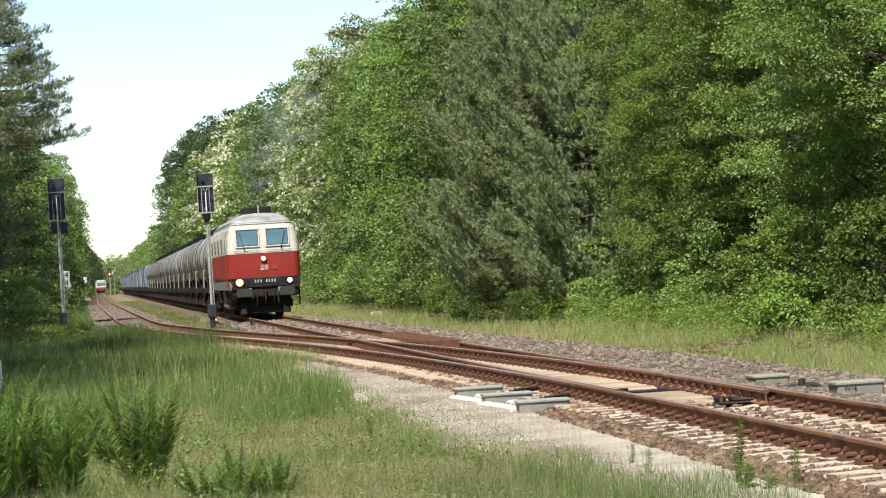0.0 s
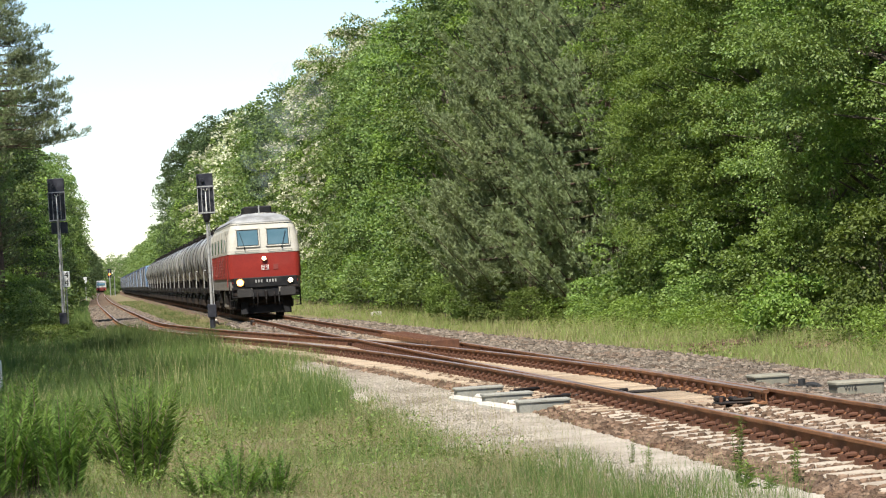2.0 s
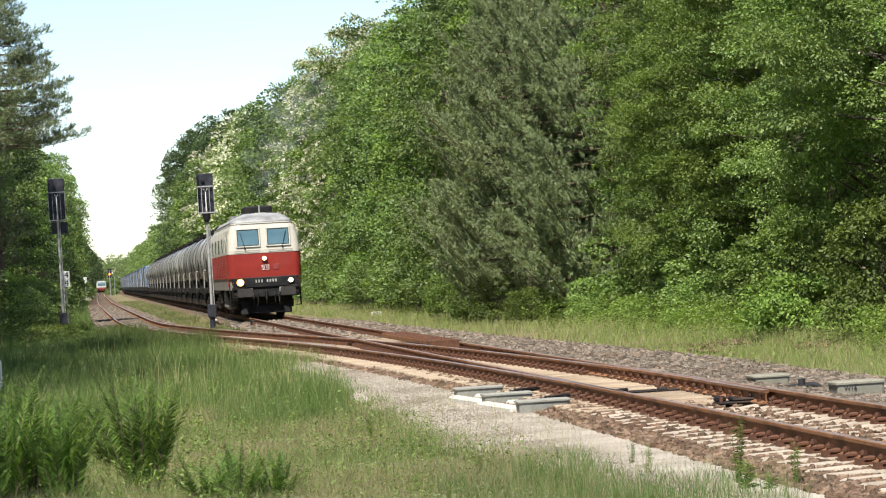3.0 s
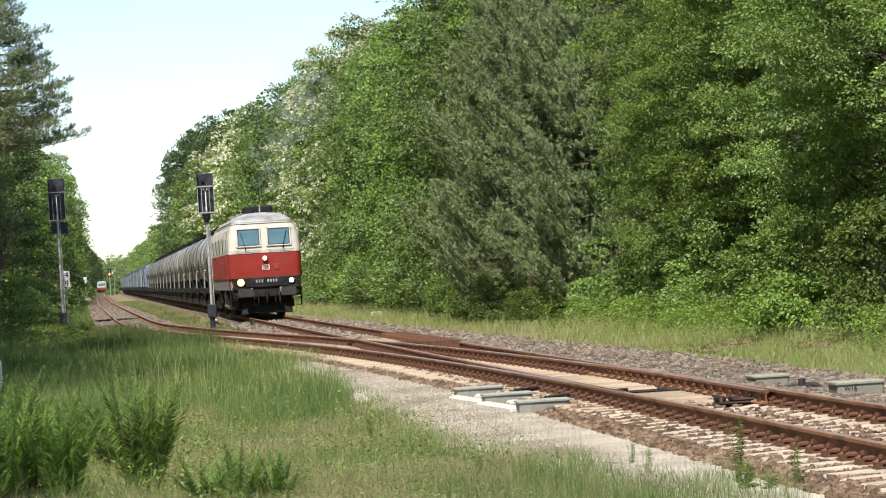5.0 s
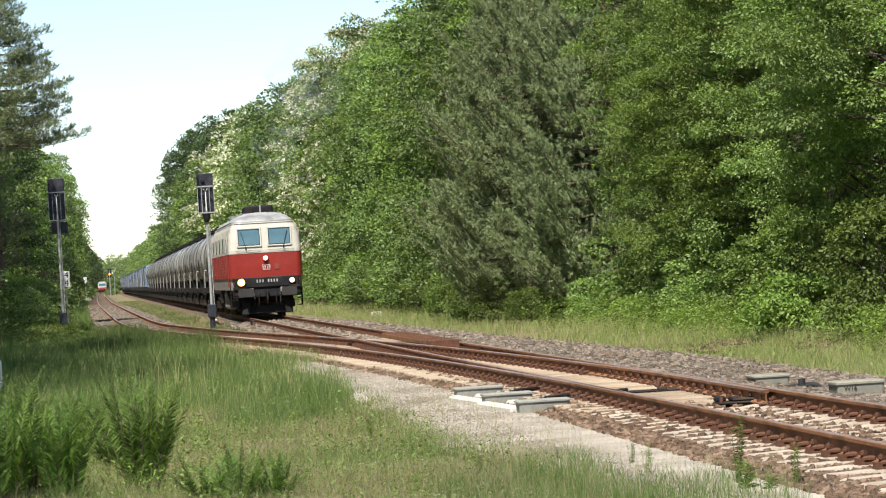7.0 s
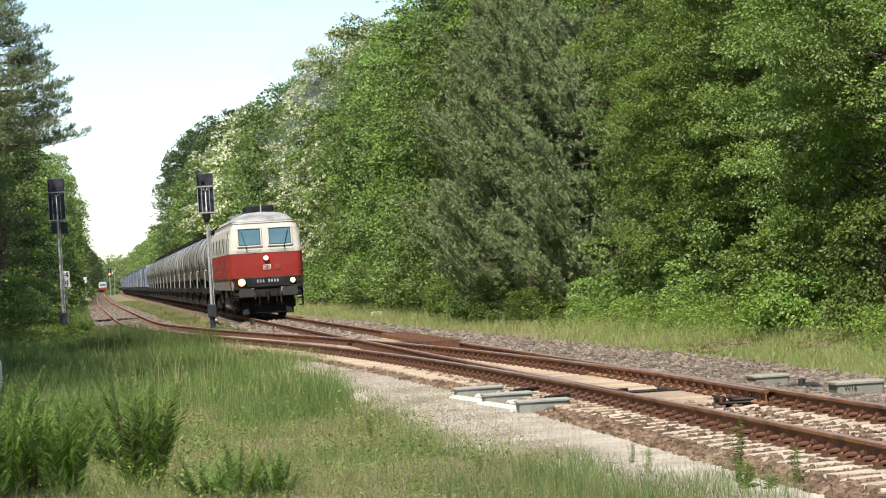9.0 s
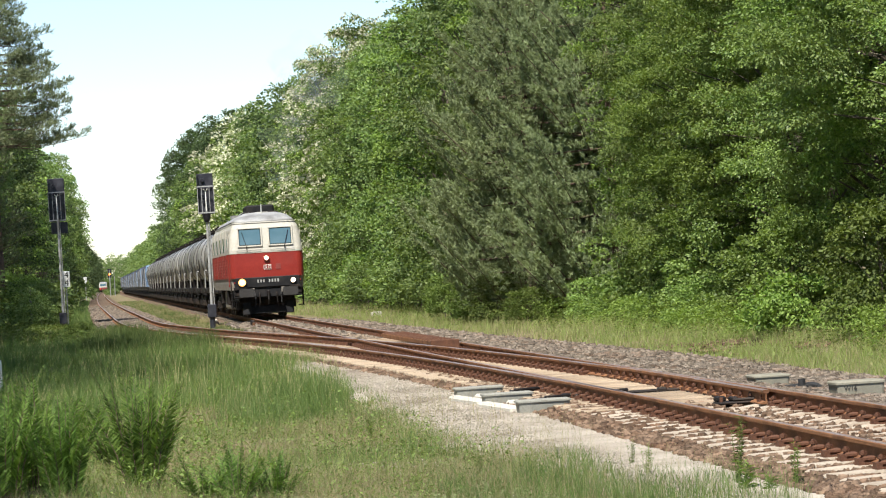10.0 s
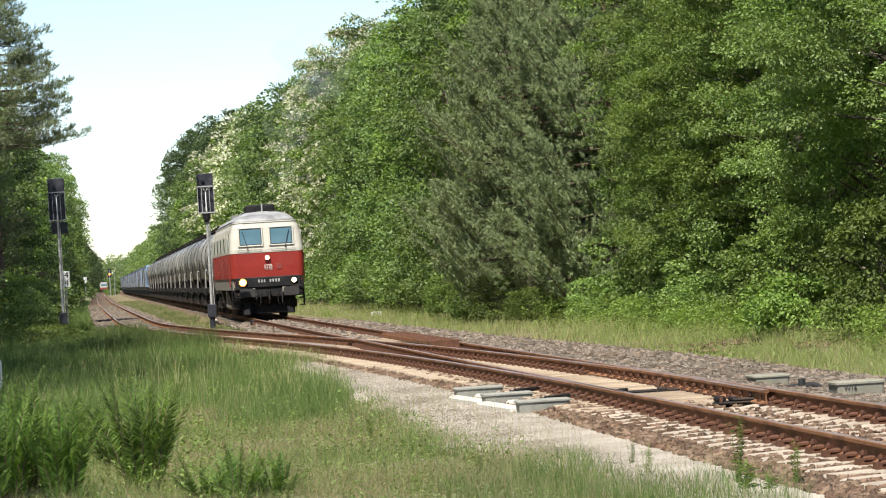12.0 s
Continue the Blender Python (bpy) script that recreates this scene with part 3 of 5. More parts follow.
    part("fuel_tank", one(box, 0, 10.2, 0.32, 2.5, 5.2, 0.85, 0.1), M_SKIRT, ob)
    for k, y in enumerate((6.6, 7.2, 13.4)):
        part("battery_box", one(box, -1.2, y, 0.55, 0.4, 0.5, 0.6, 0.04), M_GREASE, ob)
    # roof equipment
    part("roof_hatch", one(box, 0.05, 5.6, 4.2, 1.18, 2.6, 0.43, 0.06), M_BLACK, ob, "black exhaust hood")
    part("hood_base", one(box, 0.05, 5.5, 4.18, 1.5, 3.4, 0.16, 0.05), M_GREASE, ob)
    for s in (-1, 1):
        for y in np.arange(4.2, 19, 2.3):
            part("roof_grille", one(box, s * 1.0, y, 3.99, 0.5, 1.9, 0.06, 0.015, turn=pose(0, 0, 0, 0, s * 27)), M_GREASE, ob, "sooty roof grille")
    part("roof_fan", one(rod, (0, 13.5, 4.2), (0, 13.5, 4.42), 0.8, seg=24), M_ROOF, ob)
    bm = one(rod, (0, 2.3, 4.15), (0, 2.3, 4.62), 0.03, seg=8)
    rod(bm, (-0.25, 2.3, 4.27), (0.25, 2.3, 4.27), 0.025, seg=8)
    part("horn", bm, M_GALV, ob, "pale roof horn")
    for y in (7.6, 9.6, 16.0):
        part("roof_vent", one(box, 0, y, 4.2, 1.2, 1.3, 0.2, 0.05), M_ROOF, ob)
    for axles in ((2.5, 4.35, 6.2), (14.1, 15.95, 17.8)):
        part("bogie", bogie_mesh(axles, 0.525, 1.06), M_GREASE, ob)
        for y in axles:
            w = part("wheelset", WHEEL_BIG, None, ob, "", pose(0, y, 0.525))
            WHEELSETS.append((w, (0, y, 0.525), 0.525))
    for p_ob in (roof,):
        smooth(p_ob)
    return ob


def build_tank_wagon():
    ob = holder("tank_wagon", pose(0, 0, 0), "grimy grey tank wagon with dark hoops", "wagon", group="wagons of the train")
    L, zc, r = 13.3, 2.72, 1.46
    rings = []
    for y, k in ((0.75, 0.12), (0.80, 0.42), (0.98, 0.70), (1.35, 0.89), (1.85, 0.97), (2.4, 1.0), (L - 2.4, 1.0), (L - 1.85, 0.97), (L - 1.35, 0.89), (L - 0.98, 0.70), (L - 0.80, 0.42), (L - 0.75, 0.12)):
        rings.append([(r * k * math.cos(a), y, zc + r * k * math.sin(a)) for a in np.linspace(0, 2 * np.pi, 28, endpoint=False)])
    smooth(part("tank", loft(bmesh.new(), rings), M_TANK, ob))
    for y in (2.6, L - 2.6):
        rr = [[((r + 0.022) * math.cos(a), q, zc + (r + 0.022) * math.sin(a)) for a in np.linspace(0, 2 * np.pi, 28, endpoint=False)] for q in (y - 0.11, y + 0.11)]
        part("hoop", loft(bmesh.new(), rr), M_GREASE, ob, "dark hoop")
    part("underframe", one(box, 0, L / 2, 0.98, 2.5, L - 1.3, 0.28, 0.03), M_GREASE, ob)
    for y in (2.4, L - 2.4):
        part("saddle", one(box, 0, y, 1.2, 2.3, 0.35, 0.55, 0.04), M_GREASE, ob)
    bm = one(box, 0, L / 2, zc + r + 0.10, 0.75, L - 5, 0.04)
    for y in np.arange(2.7, L - 2.5, 1.1):
        box(bm, 0, y, zc + r - 0.06, 0.65, 0.06, 0.17)
    part("walkway", bm, M_GREASE, ob)
    bm = bmesh.new()
    for y in np.arange(3.2, L - 3.0, 1.7):
        rod(bm, (0.42, y, zc + r), (0.42, y, zc + r + 0.55), 0.03, seg=5)
    rod(bm, (0.42, 3.2, zc + r + 0.55), (0.42, L - 3.4, zc + r + 0.55), 0.03, seg=5)
    part("top_rail", bm, M_GREASE, ob)
    bm = one(rod, (0, L / 2, zc + r - 0.1), (0, L / 2, zc + r + 0.26), 0.42, seg=18)
    part("dome", bm, M_GREASE, ob)
    part("valve", one(rod, (0, L / 2 + 1.2, zc + r - 0.1), (0, L / 2 + 1.2, zc + r + 0.2), 0.15, seg=10), M_GREASE, ob)
    for s in (-1, 1):
        bm = bmesh.new()
        rod(bm, (s * 1.38, 0.45, 1.25), (s * 1.38, 0.45, 2.15), 0.026, seg=6)
        rod(bm, (s * 1.38, 0.45, 2.15), (s * 0.75, 0.45, 2.15), 0.03, seg=6)
        rod(bm, (s * 1.38, 0.45, 2.12), (s * 1.38, 1.9, 1.3), 0.026, seg=6)
        part("end_rail", bm, M_GALV, ob, "pale end handrail")
        bm = bmesh.new()
        for q in (-0.22, 0.22):
            rod(bm, (s * 1.42, L / 2 + q, 1.1), (s * 1.46, L / 2 + q, zc), 0.025, seg=5)
            rod(bm, (s * 1.46, L / 2 + q, zc), (s * 0.4, L / 2 + q, zc + r + 0.12), 0.025, seg=5)
        for z in np.arange(1.2, 2.8, 0.3):
            rod(bm, (s * 1.43, L / 2 - 0.22, z), (s * 1.43, L / 2 + 0.22, z), 0.018, seg=5)
        part("ladder", bm, M_GREASE, ob)
        part("side_board", one(box, s * 1.27, L / 2 - 1.8, 0.92, 0.04, 0.9, 0.4, 0.01), M_GREASE, ob)
        for e in (0.0, L):
            part("buffer", BUFFER, None, ob, "", pose(s * 0.875, e, 1.03, 0, 0, 0 if e == 0 else 180))
    part("brake_gear", one(box, 0.3, L / 2, 0.55, 1.4, 1.6, 0.4, 0.08), M_GREASE, ob)
    for axles in ((1.9, 3.7), (L - 3.7, L - 1.9)):
        part("bogie", bogie_mesh(axles, 0.46), M_GREASE, ob)
        for y in axles:
            part("wheelset", WHEEL_SMALL, None, ob, "", pose(0, y, 0.46))
    return ob, L


def build_blue_wagon(paint, label):
    ob = holder("hopper_wagon", pose(0, 0, 0), label, "wagon", group="wagons of the train")
    L = 14.6
    prof = [(-1.05, 1.45), (-1.30, 2.1), (-1.38, 2.9), (-1.2, 3.6), (-0.6, 3.98), (0.6, 3.98), (1.2, 3.6), (1.38, 2.9), (1.30, 2.1), (1.05, 1.45)]
    part("body", loft(bmesh.new(), [[(x, y, z) for x, z in prof] for y in (1.5, L - 1.5)]), M_BLUE, ob)
    for s in (-1, 1):
        for k, y in enumerate(np.linspace(2.6, L - 2.6, 4)):
            part("rib", one(box, s * 1.40, y, 1.42, 0.10, 0.22, 2.1, 0.012), (M_GREASE, paint, M_GREASE, M_GALV)[k], ob)
        part("ladder", one(box, s * 1.42, 1.9, 1.42, 0.06, 0.4, 2.4, 0.012), M_GREASE, ob)
    part("roof_edge", one(box, 0, L / 2, 3.98, 0.7, L - 3, 0.1, 0.02), M_GREASE, ob)
    for y in (1.46, L - 1.46):
        part("end_frame", frame_ring(bmesh.new(), 0, 2.6, 2.85, 2.4, 0.16, 0.12, y), paint if y < 3 else M_BLUE, ob)
    part("underframe", one(box, 0, L / 2, 1.0, 2.6, L - 1.3, 0.42, 0.03), M_GREASE, ob)
    for s in (-1, 1):
        for e in (0.0, L):
            part("buffer", BUFFER, None, ob, "", pose(s * 0.875, e, 1.03, 0, 0, 0 if e == 0 else 180))
    for axles in ((1.9, 3.7), (L - 3.7, L - 1.9)):
        part("bogie", bogie_mesh(axles, 0.46), M_GREASE, ob)
        for y in axles:
            part("wheelset", WHEEL_SMALL, None, ob, "", pose(0, y, 0.46))
    return ob, L


def build_railcar():
    """The regional railcar far down the loop line, seen from its rear end."""
    ob = holder("railcar", pose(0, 0, 0), "distant red and cream railcar with a grey roof", "railcar")
    L = 25.0
    part("body", tiers((0.75, 1.4, 0.15, L, 0.3), (1.2, 1.45, 0.0, L, 0.35), (1.75, 1.45, 0.0, L, 0.35)), M_DARKRED, ob, "red lower body")
    part("window_band", tiers((1.75, 1.44, 0.02, L, 0.35), (3.1, 1.40, 0.2, L, 0.4)), M_CREAM, ob, "pale upper body")
    smooth(part("roof", tiers((3.1, 1.40, 0.2, L, 0.4), (3.5, 1.25, 0.5, L, 0.5), (3.68, 0.8, 1.0, L, 0.5)), M_ROOF, ob, "pale grey roof"))
    part("rear_window", one(box, 0, 0.06, 2.25, 2.2, 0.12, 0.75, 0.04, turn=pose(0, 0, 0, -10)), M_GLASS, ob, "dark rear window")
    part("underframe", one(box, 0, L / 2, 0.3, 2.4, L - 0.6, 0.5, 0.04), M_GREASE, ob)
    for s in (-1, 1):
        part("tail_lamp", one(rod, (s * 1.0, -0.03, 1.2), (s * 1.0, 0.1, 1.2), 0.1, seg=12), glowing("tail_lamp_red", (1.0, 0.05, 0.02), 2.0), ob)
        part("buffer", BUFFER, None, ob, "", pose(s * 0.875, -0.4, 1.03))
    for axles in ((3.0, 4.9), (L - 4.9, L - 3.0)):
        part("bogie", bogie_mesh(axles, 0.40), M_GREASE, ob)
        for y in axles:
            w = part("wheelset", WHEEL_SMALL, None, ob, "", pose(0, y, 0.46))
    return ob


loco = build_loco()
WAGONS = []
y = 20.82
tank, tank_len = build_tank_wagon()
for i in range(16):
    WAGONS.append((tank if i == 0 else copy_thing(tank, pose(0, 0, 0)), y))
    y += tank_len
hopper, hopper_len = build_blue_wagon(M_PALEBLUE, "light blue ribbed hopper wagon")
hopper_grey, hopper_len = build_blue_wagon(M_BLUE, "weathered grey-blue ribbed hopper wagon")
for i in range(30):
    kind = hopper if i % 3 == 0 else hopper_grey
    WAGONS.append((kind if i < 2 else copy_thing(kind, pose(0, 0, 0)), y))
    y += hopper_len
for ob, off in WAGONS:
    ob.matrix_basis = pose(TRACK_X, LOCO_Y + off, 0)
    for c in ob.children:
        if c.name.startswith("wheelset"):
            WHEELSETS.append((c, tuple(c.location), 0.46))
railcar = build_railcar()
railcar.matrix_basis = pose(loop_x(860), 860, 0)


# ---------- trees ----------
def crown_points(height, radius, low, clumps, seed, boughs=0):
    """Centres of leaf clumps in an uneven crown from low to height, denser towards its skin, with their outward way."""
    r = np.random.default_rng(seed)
    lobes = unit(r.normal(size=(9, 3)))
    bulge = r.uniform(-0.25, 0.3, 9)
    d = unit(r.normal(size=(clumps, 3)))
    d[:, 2] = np.where(d[:, 2] < -0.75, -d[:, 2], d[:, 2])
    k = 1 + (np.maximum(0, d @ lobes.T) ** 4 * bulge).sum(1)
    rad = r.uniform(0.35, 1.0, clumps) ** 0.45 * k
    mid, hz = (height + low) / 2, (height - low) / 2
    flat = unit(d[:, :2])
    wide = np.sqrt(np.clip(1 - np.abs(d[:, 2]) ** np.where(d[:, 2] < 0, 5.0, 2.6), 0.05, 1))
    p = np.concatenate([flat * (wide * rad * radius)[:, None], (d[:, 2] * np.minimum(rad, 1.1) * hz + mid)[:, None]], 1)
    p[:, 2] = np.maximum(p[:, 2], 0.1)
    if boughs:
        # sprays gather round the ends of boughs, with gaps between them
        b = r.permutation(clumps)[:boughs]
        near = np.argmin(((p[:, None] - p[None, b]) ** 2 * np.array([1, 1, 1.6])).sum(-1), 1)
        gap = p - p[b][near]
        p = p[b][near] + gap * np.array([0.58, 0.58, 0.44]) + np.array([0, 0, 0.1])
        d = unit(0.45 * d + unit(gap + 1e-6))
    return p, d


def crown_mesh(name, pts, out, per, spread, size, mat, seed):
    r = np.random.default_rng(seed)
    n = len(pts)
    c, o = np.repeat(pts, per, 0), np.repeat(out, per, 0)
    s = np.repeat(r.uniform(0.65, 1.3, n) * spread, per)
    off = np.clip(r.normal(size=(n * per, 3)), -1.7, 1.7)
    off = unit(off) * np.linalg.norm(off, axis=1, keepdims=True) ** 0.4
    off[:, 2] = np.abs(off[:, 2]) * 0.75 - 0.32
    pos = c + off * s[:, None] * 0.56
    tip = unit(off + 0.6 * o + np.array([0, 0, -0.35]) + 0.5 * r.normal(size=(n * per, 3)))
    up = unit(np.array([0, 0, 0.45]) + 0.4 * o + 0.7 * off + 0.4 * r.normal(size=(n * per, 3)))
    ln = r.uniform(0.7, 1.3, n * per) * size
    return leaves(name, pos, tip, up, ln, ln * 0.62, mat)


def trunk_mesh(name, height, radius, pts, limbs, mat, seed, stems=1):
    r = np.random.default_rng(seed)
    bm = bmesh.new()
    top = height * 0.82
    bend = [Vector((r.normal() * 0.02 * height * t, r.normal() * 0.02 * height * t, top * t)) for t in (0, 0.2, 0.45, 0.7, 1.0)]
    bend[0] = Vector((0, 0, -0.35))
    for i in range(4):
        rod(bm, bend[i], bend[i + 1], radius * (1 - 0.22 * i), radius * (1 - 0.22 * (i + 1)), 8)
    for j in r.choice(len(pts), min(limbs, len(pts)), replace=False):
        p = Vector(pts[j])
        s = min(top * 0.95, max(0.4, p.z * 0.75 - 0.3))
        a = bend[0].lerp(bend[-1], (s + 0.35) / (top + 0.35))
        m = a.lerp(p, 0.55) + Vector((0, 0, 0.12 * (p - a).length))
        rod(bm, a, m, radius * 0.22, radius * 0.11, 5)
        rod(bm, m, p, radius * 0.11, 0.006, 4)
    return mesh_of(name, bm, mat)


def tree(name, label, height, radius, low, clumps, per, spread, size, mat, seed, at, limbs=26, trunk=0.2, blossom=0, group="", category="tree", boughs=0):
    ob = holder(name, at, label, category, group)
    pts, out = crown_points(height, radius, low, clumps, seed, boughs)
    part("trunk", trunk_mesh("trunk", height, trunk, pts, limbs, M_BARK, seed + 1), None, ob)
    part("crown", crown_mesh("crown", pts, out, per, spread, size, mat, seed + 2), None, ob)
    if blossom:
        r = np.random.default_rng(seed + 3)
        pick = np.argsort(-(np.linalg.norm((pts - [0, 0, (height + low) / 2]) / [radius, radius, (height - low) / 2], axis=1) + r.uniform(0, 0.5, clumps)))[:blossom]
        part("blossom", crown_mesh("blossom", pts[pick] + out[pick] * spread * 0.35, out[pick], max(6, int(per * 0.8)), spread * 0.75, size * 1.05, L_BLOSSOM, seed + 4), None, ob, "hanging cream blossom")
    return ob


R2 = random.Random(11)
GR, GL = "trees along the far side of the line", "trees along the near side of the line"
near_kinds = [
    (tree("oak_tree", "broad oak with fresh green leaves down to the ground", 11.5, 3.4, 0.3, 640, 104, 0.50, 0.070, L_OAK, 21, pose(17.2, 69.5, -0.1), group=GR, boughs=120), 11.5),
    (tree("oak_tree", "bright green oak with leaves down to the ground", 10.5, 3.2, 0.3, 640, 104, 0.48, 0.070, L_OAKBRIGHT, 31, pose(16.8, 76.0, -0.1), group=GR, boughs=105), 10.5),
    (tree("oak_tree", "dense oak with dark gaps between its boughs", 12.5, 3.5, 2.3, 640, 104, 0.52, 0.072, L_OAK, 41, pose(16.9, 63.0, -0.1), limbs=44, group=GR, boughs=95), 12.5),
]
far_kinds = [
    (tree("deciduous_tree", "tall green deciduous tree at the forest edge", 14, 3.5, 0.4, 270, 58, 0.74, 0.14, L_FAR, 51, pose(16.5, 112, -0.1), group=GR, boughs=60), 14),
    (tree("deciduous_tree", "bright green deciduous tree at the forest edge", 14, 3.1, 0.4, 270, 58, 0.70, 0.14, L_OAKBRIGHT, 61, pose(16.3, 119, -0.1), group=GR, boughs=55), 14),
    (tree("locust_tree", "locust tree with hanging cream blossom", 12.5, 3.1, 0.6, 250, 54, 0.70, 0.135, L_OAKBRIGHT, 71, pose(15.9, 190, -0.1), blossom=170, group=GR, boughs=60), 12.5),
    (tree("deciduous_tree", "dark green deciduous tree in the forest edge", 20, 4.0, 0.8, 330, 40, 0.9, 0.20, L_DARK, 81, pose(17.5, 350, -0.1), group=GR, boughs=60), 20),
]
cheap_kinds = [
    (tree("deciduous_tree", "distant green tree in the forest", 14, 3.6, 0.4, 160, 44, 1.0, 0.225, L_FAR, 151, pose(21.5, 135, -0.1), 8, boughs=45, group=GR), 14),
    (tree("deciduous_tree", "distant bright green tree in the forest", 14, 3.4, 0.4, 160, 44, 1.0, 0.22, L_OAKBRIGHT, 161, pose(21.5, 145, -0.1), 8, boughs=40, group=GR), 14),
    (tree("deciduous_tree", "distant dark green tree in the forest", 18, 3.8, 0.6, 170, 44, 1.1, 0.25, L_DARK, 181, pose(21.5, 155, -0.1), 8, boughs=45, group=GR), 18),
    (tree("locust_tree", "distant locust tree with cream blossom", 12.5, 3.3, 0.6, 150, 40, 1.0, 0.21, L_OAKBRIGHT, 191, pose(15.8, 330, -0.1), 8, blossom=80, group=GR), 12.5),
]


def more(kinds, i, x, y, height, wide=1.0):
    k, h = kinds[i]
    ob = copy_thing(k, pose(x, y, -0.12 if h > 3 else -0.42, 0, 0, R2.uniform(0, 360)))
    s = height / h
    ob.scale = (wide * (0.5 + 0.5 * s), wide * (0.5 + 0.5 * s), s)
    return ob


def skyline(y):
    return float(np.interp(y, [40, 110, 144, 175, 230, 290, 330, 376, 450, 560, 640, 800, 1500], [13.5, 15, 14.6, 15.0, 16.2, 16.4, 16.0, 17.0, 18.0, 18.5, 18.5, 18.5, 17.5]))


for y in np.arange(42, 122, 5.6):
    if not 92 < y < 104:
        more(near_kinds, 2 if y < 60 else R2.randrange(2), max(16.8, 3.5 + 0.158 * y) + R2.uniform(-0.5, 0.8), y + R2.uniform(-1.2, 1.2), R2.uniform(10, 13))
for x, y, k, h in ((17.3, 90.5, 1, 8.5), (16.6, 85.5, 0, 10.0), (15.6, 80.0, 1, 7.5)):
    more(near_kinds, k, x, y, h, 0.95)
for y in np.arange(44, 128, 7.0):
    more(near_kinds if y < 80 else far_kinds, R2.choice([0, 1]), 21.2 + R2.uniform(-0.6, 0.8), y, R2.uniform(12, 15))
y = 118.0
while y < 470:
    k = R2.choice([0, 0, 1, 1]) if y < 180 or y > 225 else R2.choice([1, 2, 2])
    kinds = far_kinds if y < 230 else cheap_kinds
    if y >= 230:
        k = R2.choice([1, 3, 3] if 290 < y < 370 else [0, 0, 1, 2])
    more(kinds, k, 15.9 + R2.uniform(-0.7, 0.7), y, skyline(y) * R2.uniform(0.88, 1.03), 1.05 if y < 300 else 1.3)
    y += 5.0 if y < 230 else 7.5
for x, y, h in ((16.2, 365, 21.5), (15.8, 395, 23), (15.6, 425, 24), (15.0, 460, 25), (14.4, 495, 25.5), (14.0, 530, 24.5), (13.6, 565, 23)):
    more(cheap_kinds, 2, x, y, h, 0.85)
y = 14.0
while y < 470:
    if 95 < y < 230:
        ob = more(far_kinds, R2.choice([0, 1, 1, 3]), -9.6 + R2.uniform(-0.7, 0.7), y, R2.uniform(18, 24))
    elif y < 100:
        ob = more(cheap_kinds, R2.choice([0, 1, 2, 2]), (-9.8 if y > 90 else -7.9 if y > 60 else -7.65) + R2.uniform(-0.5, 0.5), y, R2.uniform(18, 24) if y > 90 else R2.uniform(20, 23) if y > 46 else R2.uniform(13, 15))
    else:
        ob = more(cheap_kinds, R2.choice([0, 2, 2, 0, 1]), -8.2 + 0.006 * (y - 230) + R2.uniform(-0.5, 0.5), y, R2.uniform(15, 19))
    ob["group"] = GL
    y += 7.0 if y < 260 else 9
for x, y, h, k in ((-6.2, 470, 21, 1), (-6.0, 500, 22.5, 0), (-5.6, 528, 20, 1), (-5.2, 556, 18.5, 0), (-5.3, 590, 17, 1)):
    more(cheap_kinds, k, x, y, h)["group"] = GL


def woods(name, places, label, mat, clumps=90, per=17, size=0.55):
    """Trees too far or too deep in the wood to tell apart, as one mass of leaves."""
    P, O = [], []
    for i, (x, y, h, w) in enumerate(places):
        p, d = crown_points(h, w, 0.3, clumps, 700 + i)
        P.append(p + [x, y, -0.2 if y < 470 or h < 4 else -1.6])
        O.append(d)
    me = crown_mesh(name, np.concatenate(P), np.concatenate(O), per, 1.25, size, mat, 17)
    tagged(new(name, me), label, "woodland", kind="stuff")


def row(x, y0, y1, step, h0, h1, w):
    return [(x + R2.uniform(-0.9, 0.9), y + R2.uniform(-1, 1), skyline(y) * R2.uniform(h0, h1), w * R2.uniform(0.85, 1.15)) for y in np.arange(y0, y1, step)]


woods("far_woods", row(16.6, 475, 1450, 15, 0.8, 1.02, 4.2) + [(x + R2.uniform(-1, 1), 1640 + R2.uniform(-20, 30), R2.uniform(15, 20), 4.5) for x in np.arange(-20, 34, 2.6)] + [(x, 1720, 18, 5) for x in np.arange(-20, 36, 3.0)] + [(x, 1625, 7, 3.5) for x in np.arange(-6, 26, 1.6)], "distant green woods beside the line", L_FAR)
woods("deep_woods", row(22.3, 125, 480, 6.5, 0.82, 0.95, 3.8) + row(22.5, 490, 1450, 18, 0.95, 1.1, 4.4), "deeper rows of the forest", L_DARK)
woods("far_scrub", [(R2.uniform(-6.5, -2.6), y, R2.uniform(1.2, 2.8), R2.uniform(1.0, 1.8)) for y in np.arange(260, 1500, 9)] + [(R2.uniform(2.6, 3.6), y, R2.uniform(0.5, 0.9), R2.uniform(0.6, 0.9)) for y in np.arange(720, 1500, 22)], "distant scrub beside the loop line", L_FAR, 14, 14, 0.4)
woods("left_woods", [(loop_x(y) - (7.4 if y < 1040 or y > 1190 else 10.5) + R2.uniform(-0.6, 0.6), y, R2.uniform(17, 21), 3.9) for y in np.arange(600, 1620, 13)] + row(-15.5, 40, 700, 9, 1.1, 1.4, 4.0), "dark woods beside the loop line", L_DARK)


